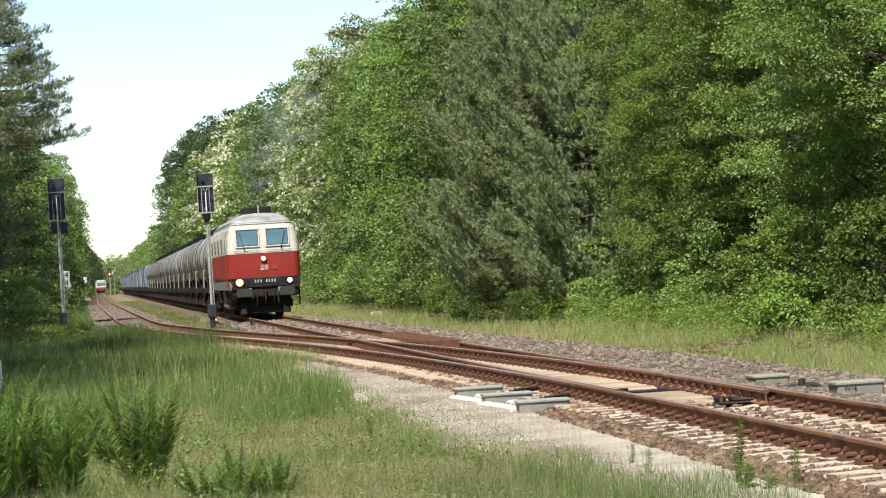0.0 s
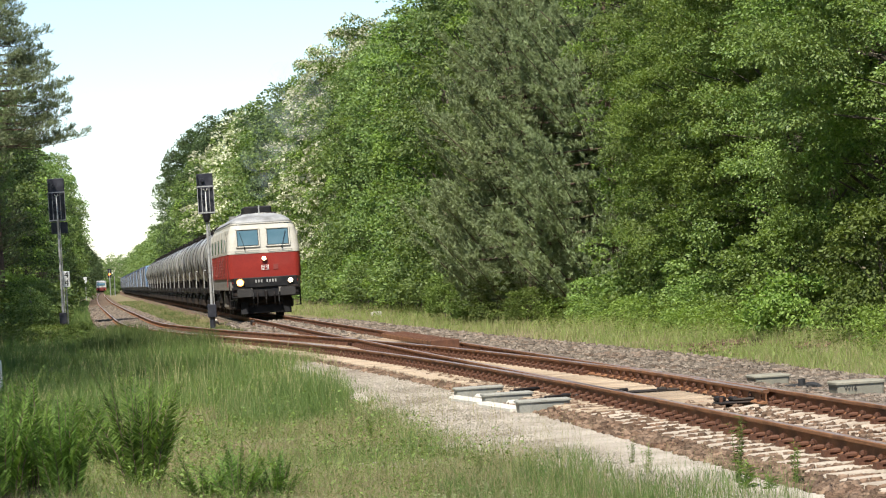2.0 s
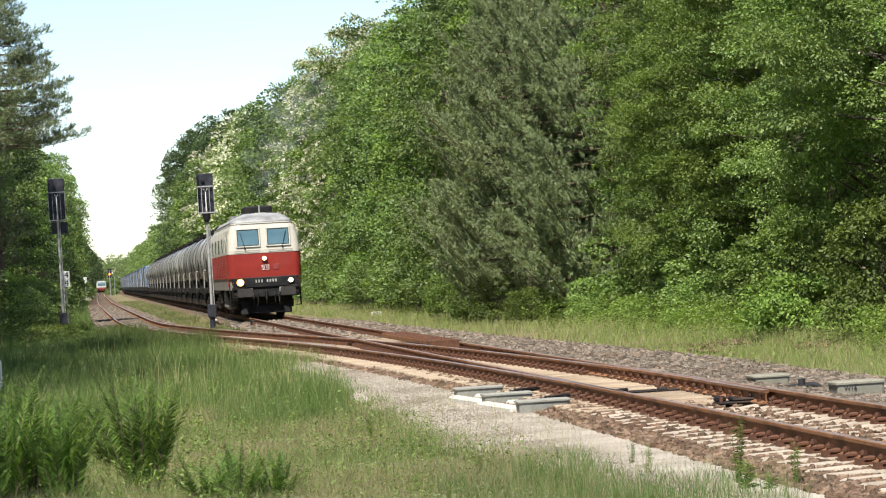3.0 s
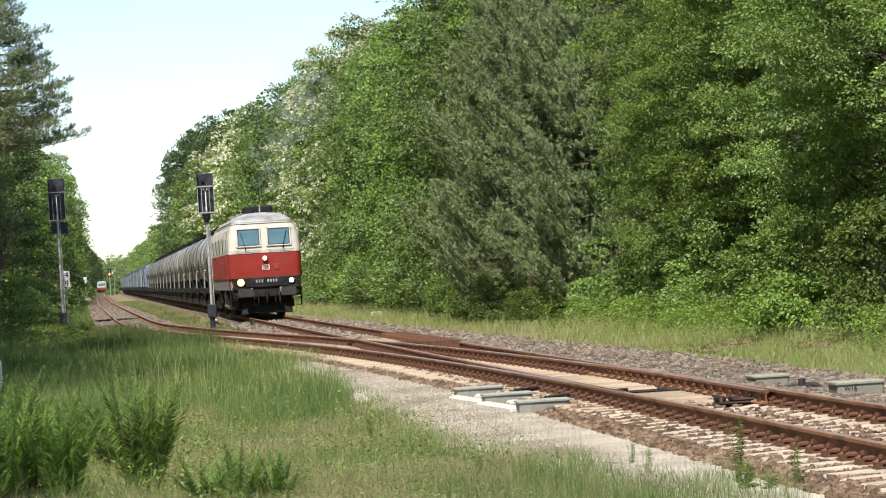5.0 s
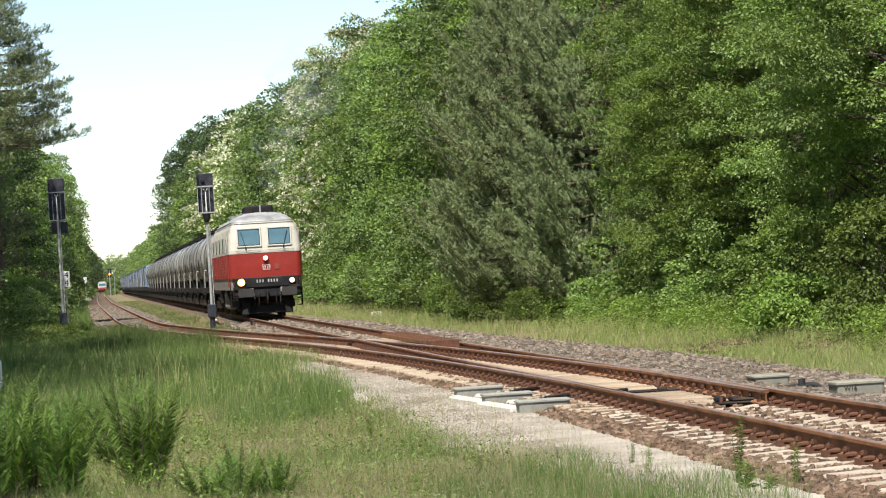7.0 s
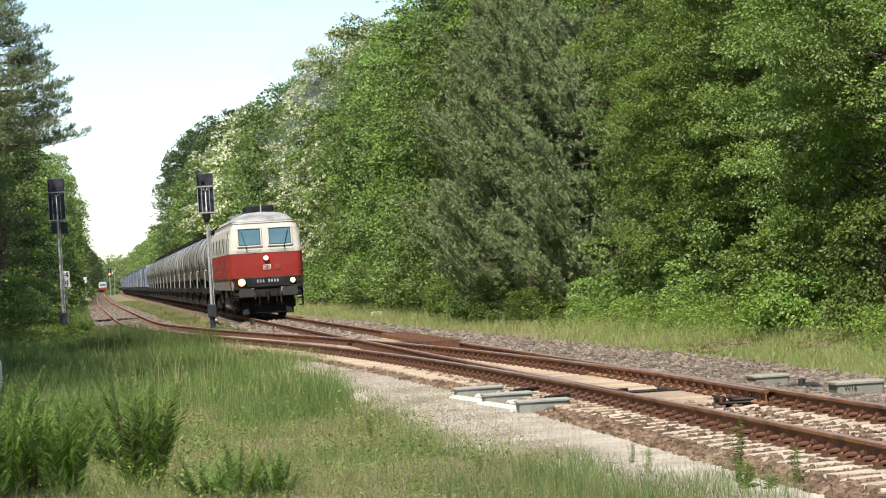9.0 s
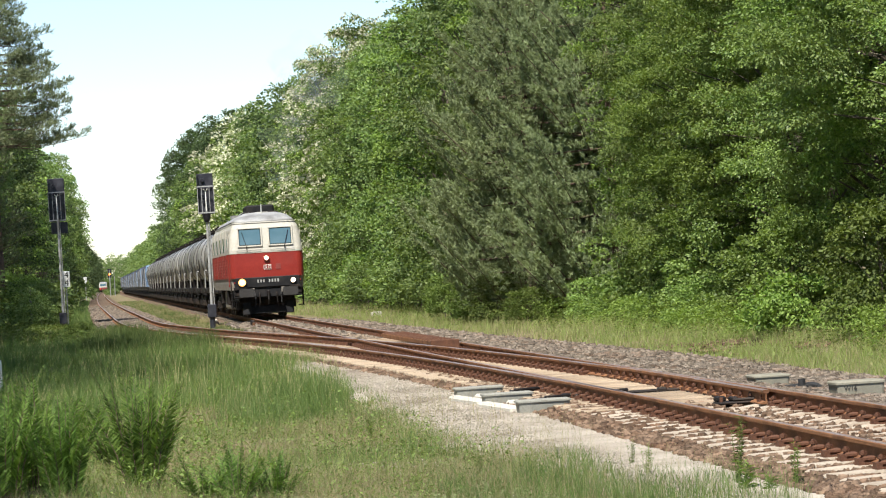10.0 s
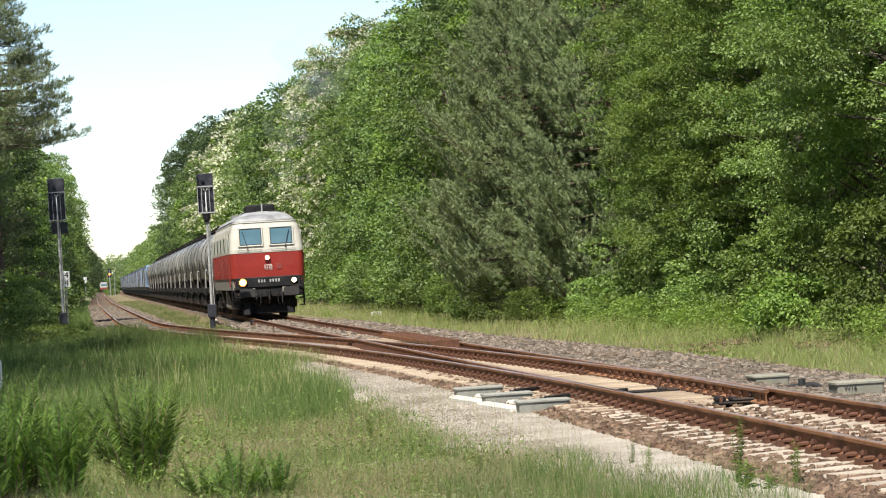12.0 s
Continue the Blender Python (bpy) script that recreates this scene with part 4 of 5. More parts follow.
# pines: whorls of boughs carrying upright needle tufts
def pine(height, radius, low, tufts, needles, size, seed, at, label, group, taper=1.6, sweep_up=0.16, leaf=None):
    r = np.random.default_rng(seed)
    ob = holder("pine_tree", at, label, "tree", group)
    bm = bmesh.new()
    cuts = np.linspace(-0.35, height, 7)
    for a, b in zip(cuts, cuts[1:]):
        rod(bm, (0, 0, a), (0, 0, b), 0.19 * (1 - a / height * 0.92) + 0.004, 0.19 * (1 - b / height * 0.92) + 0.004, 8)
    base, way = [], []
    z = low
    while z < height * 0.98:
        n = r.integers(5, 8)
        turn = r.uniform(0, 6.28)
        reach = radius * (1 - (z / height) ** taper) ** 0.8 * r.uniform(0.8, 1.1) + 0.2
        for k in range(n):
            a = turn + k * 2 * np.pi / n + r.normal() * 0.2
            out = np.array([np.cos(a), np.sin(a), 0.0])
            ln = reach * r.uniform(0.75, 1.15)
            root = np.array([0, 0, z])
            mid = root + out * ln * 0.55 + [0, 0, -0.03 * ln]
            end = root + out * ln + [0, 0, sweep_up * ln]
            rod(bm, root, mid, 0.035, 0.022, 5)
            rod(bm, mid, end, 0.022, 0.006, 4)
            m = max(4, int(tufts * ln))
            u = r.uniform(0.25, 1.0, m) ** 0.7
            p = np.where(u[:, None] < 0.55, root + (mid - root) * (u / 0.55)[:, None], mid + (end - mid) * ((u - 0.55) / 0.45)[:, None])
            side = np.array([-out[1], out[0], 0])
            p = p + side * (r.normal(size=m) * 0.30 * ln * (1.1 - u))[:, None] + np.array([0, 0, 1]) * (np.abs(r.normal(size=m)) * 0.12)[:, None]
            base.append(p)
            way.append(out * 0.55 + np.array([0, 0, 0.75]) + 0.35 * r.normal(size=(m, 3)))
        z += r.uniform(0.32, 0.5)
    part("trunk", mesh_of("trunk", bm, M_PINEBARK), None, ob, "brown flaking trunk")
    base, way = np.concatenate(base), unit(np.concatenate(way))
    p, w = np.repeat(base, needles, 0), np.repeat(way, needles, 0)
    t = r.uniform(0, 1, len(p))[:, None]
    tip = unit(w * 1.1 + 0.75 * unit(r.normal(size=p.shape)))
    ln = size * r.uniform(0.7, 1.25, len(p))
    part("needles", leaves("needles", p + w * t * size * 1.3, tip, w, ln, ln * 0.10 + 0.007, leaf or L_PINE, 0.1, 0.5), None, ob, "grey-green needle tufts")
    return ob


pine_big = pine(11.0, 3.5, 0.3, 50, 12, 0.12, 5, pose(13.6, 101.0, -0.1), "grey-green pine with brown inner boughs", GR, 2.2, 0.42)
for x, y, s in ((15.6, 96.5, 1.12), (14.9, 107.5, 1.05), (17.6, 101.0, 1.3)):
    o = copy_thing(pine_big, pose(x, y, -0.1, 0, 0, R2.uniform(0, 360)))
    o.scale = (s * 0.92, s * 0.92, s)
pine_old = pine(17.5, 5.6, 9.2, 26, 10, 0.2, 8, pose(-4.9, 166, -0.1), "old pine with boughs reaching over the line", GL, 2.6, 0.06, L_PINESHADE)
pine_far = pine(16.0, 3.6, 3.0, 8, 8, 0.26, 6, pose(-8.2, 172, -0.1), "tall dark pine beside the line", GL, leaf=L_PINESHADE)
tree("birch_tree", "birch with hanging sprays over the line", 19, 4.2, 11.8, 200, 46, 0.6, 0.12, L_FAR, 301, pose(-6.4, 136, -0.1), limbs=40, trunk=0.16, group=GL, boughs=40)
for x, y, s in ((-7.0, 150, 1.05), (-8.0, 196, 1.1), (-8.5, 128, 1.1)):
    o = copy_thing(pine_far, pose(x, y, -0.1, 0, 0, R2.uniform(0, 360)))
    o.scale = (s, s, s)
    o["group"] = GL

# shrubs along both edges of the forest
GB = "bushes along the forest edge"
bush_kinds = [
    (tree("bush", "leafy green bush at the forest edge", 2.2, 1.25, 0.1, 110, 62, 0.36, 0.088, L_OAK, 91, pose(14.5, 50, -0.2), 14, 0.03, group=GB, category="bush"), 2.2),
    (tree("bush", "bright young bush with small leaves", 2.6, 1.0, 0.1, 100, 62, 0.33, 0.08, L_WEED, 95, pose(14.0, 57, -0.2), 14, 0.03, group=GB, category="bush"), 2.6),
    (tree("bush", "low bramble bush at the forest edge", 1.3, 1.5, 0.0, 95, 62, 0.36, 0.09, L_OAKBRIGHT, 99, pose(13.9, 62, -0.25), 14, 0.02, group=GB, category="bush"), 1.3),
]
for y in np.arange(68, 122, 2.1):
    i = R2.choice([0, 0, 1, 2, 2]) if y > 66 else 2
    if 92 < y < 110:
        i = R2.choice([1, 2])
    o = more(bush_kinds, i, 14.5 + R2.uniform(-0.6, 0.8), y + R2.uniform(-0.5, 0.5), bush_kinds[i][1] * (R2.uniform(0.45, 1.0) if y > 96 else R2.uniform(0.4, 0.85)))
for x, y, h in ((13.9, 63.5, 2.9), (14.4, 61.5, 2.4), (14.6, 65.0, 2.6), (11.9, 104, 1.7), (11.6, 109, 1.5), (12.3, 100, 1.8), (12.1, 112, 1.9), (12.7, 96, 1.3)):
    more(bush_kinds, 1, x, y, h, 0.95)
for x, y, h, k in ((-0.75, 101, 1.0, 1), (-0.95, 103, 0.7, 0)):
    more(bush_kinds, k, x, y, h, 0.7)
for x, y, h in ((15.2, 74, 2.2), (15.3, 78, 2.5), (15.4, 82, 2.7), (15.2, 86, 2.4), (15.5, 90, 2.6)):
    more(bush_kinds, 0, x, y, h, 1.1)
cheap_bush = [
    (tree("bush", "leafy green bush at the forest edge", 2.2, 1.3, 0.1, 60, 64, 0.5, 0.095, L_FAR, 191, pose(14.4, 124, -0.2), 6, 0.03, group=GB, category="bush"), 2.2),
    (tree("bush", "bright bush at the forest edge", 2.4, 1.2, 0.1, 60, 64, 0.5, 0.09, L_OAKBRIGHT, 195, pose(14.1, 127, -0.2), 6, 0.03, group=GB, category="bush"), 2.4),
]
for y in np.arange(120, 420, 4.0):
    more(cheap_bush, R2.randrange(2), 14.1 + R2.uniform(-0.6, 0.7), y, R2.uniform(1.6, 3.6), 1.3)
for y in np.arange(130, 320, 4.6):
    more(cheap_bush, R2.randrange(2), -6.6 + R2.uniform(-0.9, 0.9) - (1.5 if y < 90 else 0), y, R2.uniform(1.5, 3.6), 1.3)
for x, y, h in ((-3.2, 150, 1.4), (-3.6, 165, 1.9), (-4.2, 182, 2.2), (-4.0, 215, 2.4)):
    more(cheap_bush, 0, x, y, h)

# leaves added behind the first rows to block sky light, dark for forest shade
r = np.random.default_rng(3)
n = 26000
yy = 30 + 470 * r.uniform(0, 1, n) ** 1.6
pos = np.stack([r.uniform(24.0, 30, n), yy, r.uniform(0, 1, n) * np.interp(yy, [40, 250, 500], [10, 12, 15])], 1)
me = leaves("backing_leaves", pos, r.normal(size=(n, 3)), r.normal(size=(n, 3)), r.uniform(0.5, 0.9, n), r.uniform(0.4, 0.6, n), L_DARK)
tagged(new("woodland", me), "dark leaves added behind the forest to block the sky", "woodland", kind="stuff")


# ---------- meadow, verges and weeds ----------
def scatter(n, y0, y1, x0, x1, power=1.0, patch=0.0, scale=0.4, seed=1, keep=None):
    """Places on the ground, denser towards the camera, in patches."""
    r = np.random.default_rng(seed)
    u = r.uniform(0, 1, n)
    y = 1.0 / (1.0 / y0 + u * (1.0 / y1 - 1.0 / y0)) if power else y0 + u * (y1 - y0)
    x = np.array([x0(v) if callable(x0) else x0 for v in y]) + r.uniform(0, 1, n) * (np.array([x1(v) if callable(x1) else x1 for v in y]) - np.array([x0(v) if callable(x0) else x0 for v in y]))
    z = np.array([ground_z(a, b) for a, b in zip(x, y)])
    ok = np.ones(n, bool)
    if patch:
        f = np.array([noise.noise((a * scale, b * scale * 0.6, seed)) for a, b in zip(x, y)])
        ok = f + r.uniform(-0.25, 0.25, n) > patch - 0.5
    if keep:
        ok &= np.array([keep(a, b) for a, b in zip(x, y)])
    return np.stack([x, y, z], 1)[ok]


def stuff(name, me, label, category):
    return tagged(new(name, me), label, category, kind="stuff")


def grass(name, pts, h0, h1, w, mat, label, seed, wind=0.45):
    r = np.random.default_rng(seed)
    n = len(pts)
    lean = r.normal(size=(n, 3)) * [wind, wind, 0]
    grow = np.array([0.75 + 0.6 * noise.noise((a * 0.5, b * 0.3, 9)) for a, b, c in pts])
    h = r.uniform(h0, h1, n) * np.clip(grow, 0.45, 1.35)
    return stuff(name, blades(name, pts, lean, h, w * (pts[:, 1] / 40) ** 0.8 * r.uniform(0.7, 1.4, n), mat), label, "grass")


def weeds(name, pts, size, mat, label, seed, up=0.25):
    """Low herbs: rosettes of small leaves that rise from each place."""
    r = np.random.default_rng(seed)
    k = 7
    p = np.repeat(pts, k, 0)
    n = len(p)
    p = p + np.stack([r.normal(size=n) * 0.05, r.normal(size=n) * 0.05, r.uniform(0.0, up, n)], 1)
    a = r.uniform(0, 6.28, n)
    tip = np.stack([np.cos(a), np.sin(a), r.uniform(-0.2, 0.9, n)], 1)
    ln = size * r.uniform(0.6, 1.4, n) * (p[:, 1] / 40) ** 0.4
    return stuff(name, leaves(name, p, tip, np.tile([0, 0, 1.0], (n, 1)) + 0.4 * r.normal(size=(n, 3)), ln, ln * 0.55, mat), label, "weeds")


def meadow_edge(y):
    return path_left(y) - 0.25 if y < 66 else min(max(path_left(y) - 0.25, loop_x(y) - 1.15), loop_x(y) - 1.0) if y < 118 else loop_x(y) - 2.0


tall = scatter(150000, 33, 150, lambda y: -1.2 - 0.033 * y, meadow_edge, patch=0.42, scale=0.5, seed=2, keep=lambda x, y: y > 41 + 6 * noise.noise((x * 0.7, 2, 5)) + 5 * noise.noise((x * 2.5, y, 5)))
grass("tall_grass", tall, 0.24, 0.56, 0.005, L_GRASS, "tall green meadow grass", 3, 0.34)
grass("rank_grass", scatter(11000, 88, 124, -0.6, lambda y: loop_x(y) - 1.15, patch=0.2, scale=0.5, seed=74), 0.42, 0.72, 0.006, L_GRASS, "rank tall grass beside the curved rail", 75, 0.3)
grass("pale_grass", scatter(15000, 27, 130, lambda y: -1.2 - 0.033 * y, meadow_edge, patch=0.5, scale=0.7, seed=52), 0.14, 0.42, 0.006, L_VERGE, "yellowish meadow grass", 53, 0.5)
weeds("meadow_weeds", scatter(2600, 27, 90, lambda y: -1.2 - 0.033 * y, meadow_edge, patch=0.52, scale=0.8, seed=54), 0.042, L_WEED, "leafy herbs in the meadow", 55, 0.38)
grass("seed_grass", scatter(6000, 34, 120, lambda y: -1.2 - 0.033 * y, meadow_edge, patch=0.55, scale=0.3, seed=4), 0.5, 0.85, 0.004, L_STRAW, "pale seeding grass stalks", 5, 0.3)
short = scatter(60000, 21, 42, lambda y: -1.2 - 0.033 * y, lambda y: path_left(y) + 0.05, patch=0.60, scale=0.8, seed=6)
grass("short_grass", short, 0.07, 0.26, 0.0045, L_GRASS, "short patchy grass on bare soil", 7, 0.7)
grass("dry_grass", scatter(64000, 21, 46, lambda y: -1.2 - 0.033 * y, lambda y: path_left(y) + 0.1, patch=0.52, scale=0.5, seed=8), 0.06, 0.30, 0.0035, L_STRAW, "dry straw-coloured grass", 9, 0.8)
grass("hay_grass", scatter(60000, 21, 45, lambda y: -0.6 - 0.033 * y, lambda y: path_left(y) + 0.1, patch=0.50, scale=0.6, seed=68), 0.05, 0.26, 0.0035, L_HAY, "brown withered grass", 69, 0.9)
weeds("clover", scatter(15000, 21, 48, lambda y: -1.2 - 0.033 * y, lambda y: path_left(y) - 0.1, patch=0.48, scale=0.9, seed=10), 0.034, L_PALEWEED, "low clover and weed leaves", 11, 0.1)
grass("edge_grass", scatter(15000, 24, 60, lambda y: path_left(y) - 0.6, lambda y: path_left(y) + 0.25, patch=0.5, scale=1.2, seed=12), 0.08, 0.30, 0.006, L_GRASS, "grass tufts along the path", 13)
grass("verge_grass", scatter(70000, 30, 220, lambda y: bed_right(y) - 0.1, 14.8, patch=0.34, scale=0.6, seed=14), 0.10, 0.34, 0.007, L_VERGE, "yellowish green grass on the verge", 15)
grass("verge_straw", scatter(34000, 30, 260, lambda y: bed_right(y) - 0.4, 14.0, patch=0.5, scale=0.4, seed=16), 0.12, 0.42, 0.005, L_STRAW, "straw-coloured grass on the verge", 17)
weeds("verge_weeds", scatter(7000, 30, 160, lambda y: bed_right(y) + 1.2, 15.0, patch=0.55, scale=0.5, seed=18), 0.042, L_WEED, "bright green weeds on the verge", 19, 0.4)
weeds("lush_weeds", scatter(9000, 38, 110, lambda y: 12.3 + 0.6 * noise.noise((y * 0.4, 3, 3)), 15.8, patch=0.42, scale=0.6, seed=66), 0.05, L_OAKBRIGHT, "lush bright weeds below the forest edge", 67, 0.75)
grass("strip_grass", scatter(22000, 100, 400, lambda y: min(loop_x(y) + 1.6, 5.0), 5.3, patch=0.3, scale=0.3, seed=20), 0.06, 0.22, 0.008, L_STRAW, "dry grass between the two tracks", 21)
grass("strip_grass", scatter(18000, 100, 400, lambda y: min(loop_x(y) + 1.7, 5.0), 5.3, patch=0.4, scale=0.3, seed=22), 0.08, 0.25, 0.008, L_GRASS, "green grass between the two tracks", 23)
grass("bank_grass", scatter(26000, 90, 500, lambda y: -6.5, lambda y: loop_x(y) - 1.8, patch=0.2, scale=0.3, seed=24), 0.15, 0.5, 0.008, L_GRASS, "grass and herbs below the trees", 25)
weeds("bank_weeds", scatter(7000, 105, 260, -6.5, lambda y: min(-1.0, loop_x(y) - 3.0), patch=0.5, scale=0.35, seed=26), 0.06, L_WEED, "leafy weeds below the trees", 27, 0.45)


grass("tuft_grass", scatter(5200, 22.5, 27.5, 2.6, 5.0, patch=0.42, scale=1.4, seed=62), 0.14, 0.42, 0.005, L_GRASS, "grass tufts where the path narrows", 63, 0.4)
grass("stalk_grass", scatter(3000, 22.5, 44, 1.5, 4.6, patch=0.4, scale=1.0, seed=64), 0.4, 0.75, 0.003, L_STRAW, "thin seeding stalks beside the path", 65, 0.25)


weeds("nettle_patch", scatter(2600, 25, 44, lambda y: -0.2 - 0.02 * y, lambda y: path_left(y) - 0.6, patch=0.70, scale=1.1, seed=70), 0.036, L_WEED, "patches of leafy weeds on the bare ground", 71, 0.22)
grass("dark_tufts", scatter(16000, 24, 46, lambda y: -0.2 - 0.02 * y, lambda y: path_left(y) - 0.2, patch=0.72, scale=1.3, seed=72), 0.10, 0.36, 0.005, L_GRASS, "dark green grass tufts on the bare ground", 73, 0.5)


# ferns
def fern(seed, fronds, length, arch0, arch1):
    r = np.random.default_rng(seed)
    P, T, U, Ln, W = [], [], [], [], []
    bm = bmesh.new()
    for f in range(fronds):
        a = r.uniform(0, 6.28)
        out = np.array([np.cos(a), np.sin(a), 0])
        side = np.array([-out[1], out[0], 0])
        ln, arch = length * r.uniform(0.5, 1.1), r.uniform(arch0, arch1)
        s = np.linspace(0, 1, 42)
        spine = out * (arch * (s ** 1.7) * ln)[:, None] + np.array([0, 0, 1]) * (ln * (s - 0.22 * arch * s ** 3))[:, None] + out * r.uniform(0.02, 0.16)
        twist = r.normal() * 0.6
        side = side * math.cos(twist) + out * math.sin(twist)
        for i in range(0, 41, 8):
            rod(bm, spine[i], spine[min(i + 8, 41)], 0.006 * (1 - i / 46), 0.006 * (1 - (i + 8) / 52), 4)
        for i in range(9, 42):
            d = unit(spine[min(i + 1, 41)] - spine[i - 1])
            wl = 0.098 * length * math.sin(math.pi * min(0.97, s[i] * 0.82 + 0.14)) + 0.01
            top = np.cross(d, side)
            for q in (-1, 1):
                P.append(spine[i] + r.normal(size=3) * 0.003)
                T.append(side * q * 0.85 + d * 0.75 - top * 0.12 + 0.08 * r.normal(size=3))
                U.append(top * (1 if top[2] > 0 else -1) + 0.3 * r.normal(size=3))
                Ln.append(wl)
                W.append(0.007 + 0.085 * wl)
    ob = holder("fern", pose(0, 0, 0), "upright green fern clump in the meadow", "fern", "ferns in the meadow")
    part("stalk", mesh_of("stalk", bm, M_PINEBARK), None, ob, "brown stalk clump")
    part("fronds", leaves("fronds", np.array(P), np.array(T), np.array(U), np.array(Ln), np.array(W), L_FERN, 0.1, 0.3), None, ob)
    return ob


fern_a, fern_b = fern(1, 44, 1.22, 0.04, 0.42), fern(2, 24, 0.76, 0.15, 0.9)
fern_a.matrix_basis = pose(0.30, 29.8, -0.40)
fern_b.matrix_basis = pose(-0.48, 38.5, -0.40, 0, 0, 40)
for k, x, y, s, a in ((fern_a, -0.66, 29.9, 1.0, 70), (fern_a, -0.98, 30.8, 1.02, 190), (fern_a, -0.42, 29.0, 0.84, 250), (fern_a, -0.95, 29.2, 0.95, 10), (fern_b, -0.2, 36.5, 1.05, 80), (fern_b, -0.75, 35.5, 1.0, 160), (fern_b, 0.78, 27.6, 0.72, 120), (fern_b, 1.06, 27.3, 0.85, 200), (fern_b, 1.40, 27.5, 0.7, 20), (fern_b, 0.08, 33.8, 0.95, 300)):
    o = copy_thing(k, pose(x, y, -0.40, 0, 0, a))
    o.scale = (s, s, s)


# tall single herbs at the path's edge
def herb(name, seed, height, leaf, label, stems=3, per=34):
    r = np.random.default_rng(seed)
    ob = holder(name, pose(0, 0, 0), label, "herb", "tall herbs beside the path")
    P, T = [], []
    for k in range(stems):
        top = np.array([r.normal() * 0.10 * height, r.normal() * 0.10 * height, height * r.uniform(0.75, 1.0)])
        part("stem", one(rod, (0, 0, 0), top, 0.005, 0.0015, seg=4), L_WEED, ob)
        for u in r.uniform(0.08, 1.0, per):
            a = r.uniform(0, 6.28)
            P.append(top * u)
            T.append([np.cos(a), np.sin(a), r.uniform(0.0, 0.8)])
    n = len(P)
    ln = leaf * r.uniform(0.6, 1.3, n)
    part("leaves", leaves("leaves", np.array(P), np.array(T), np.tile([0, 0, 1.0], (n, 1)), ln, ln * 0.24, L_WEED), None, ob)
    return ob


herb_a, herb_b = herb("herb", 5, 0.66, 0.05, "tall feathery green herb by the path", 6, 46), herb("dock_plant", 6, 0.32, 0.10, "broad-leaved dock plant by the path", 5, 14)
herb_a.matrix_basis = pose(4.93, 25.2, -0.37)
herb_b.matrix_basis = pose(4.88, 24.6, -0.37)
for k, x, y, s in ((herb_a, 5.2, 24.3, 0.75), (herb_b, 5.0, 24.3, 0.8), (herb_a, 4.5, 27.0, 0.6), (herb_a, 4.6, 28.4, 0.55), (herb_a, 2.9, 35.8, 0.6), (herb_a, 2.0, 29.6, 0.5), (herb_b, 2.6, 27.6, 0.7), (herb_a, 3.3, 29.0, 0.5)):
    o = copy_thing(k, pose(x, y, -0.39, 0, 0, 77 * x))
    o.scale = (s, s, s)


# ---------- signals, boxes and small things ----------
M_SIGNALBOX = material("black_signal_plate", (0.012, 0.012, 0.016), (0.035, 0.035, 0.042), 0.4, scale=3, fine=30, bump=0.05, stain=(0.06, 0.06, 0.07), stain_scale=3, stain_amount=0.4)
M_AMBER = glowing("amber_signal_lamp", (1.0, 0.36, 0.05), 1.8)
M_BOXGREY = material("pale_grey_housing", (0.185, 0.172, 0.128), (0.28, 0.262, 0.205), 0.8, scale=4, fine=50, bump=0.2, stain=(0.15, 0.148, 0.12), stain_scale=2.5, stain_amount=0.5, spec=0.2)
M_COVER = material("grey_trough_concrete", (0.20, 0.195, 0.165), (0.31, 0.305, 0.265), 0.9, scale=4, fine=50, bump=0.3, stain=(0.14, 0.135, 0.11), stain_scale=2.5, stain_amount=0.5, spec=0.2)
M_TEXT = material("black_lettering", (0.015, 0.015, 0.015), (0.03, 0.03, 0.03), 0.6, scale=20, fine=90, bump=0.0)


def lettering(text, size, mat, parent, at):
    cu = bpy.data.curves.new("lettering", "FONT")
    cu.body, cu.size, cu.align_x, cu.align_y, cu.extrude = text, size, "CENTER", "CENTER", 0.002
    tmp = bpy.data.objects.new("lettering", cu)
    scene.collection.objects.link(tmp)
    me = bpy.data.meshes.new_from_object(tmp.evaluated_get(bpy.context.evaluated_depsgraph_get()))
    bpy.data.objects.remove(tmp)
    me.materials.clear()
    me.materials.append(mat)
    return part("lettering", me, None, parent, "", at)


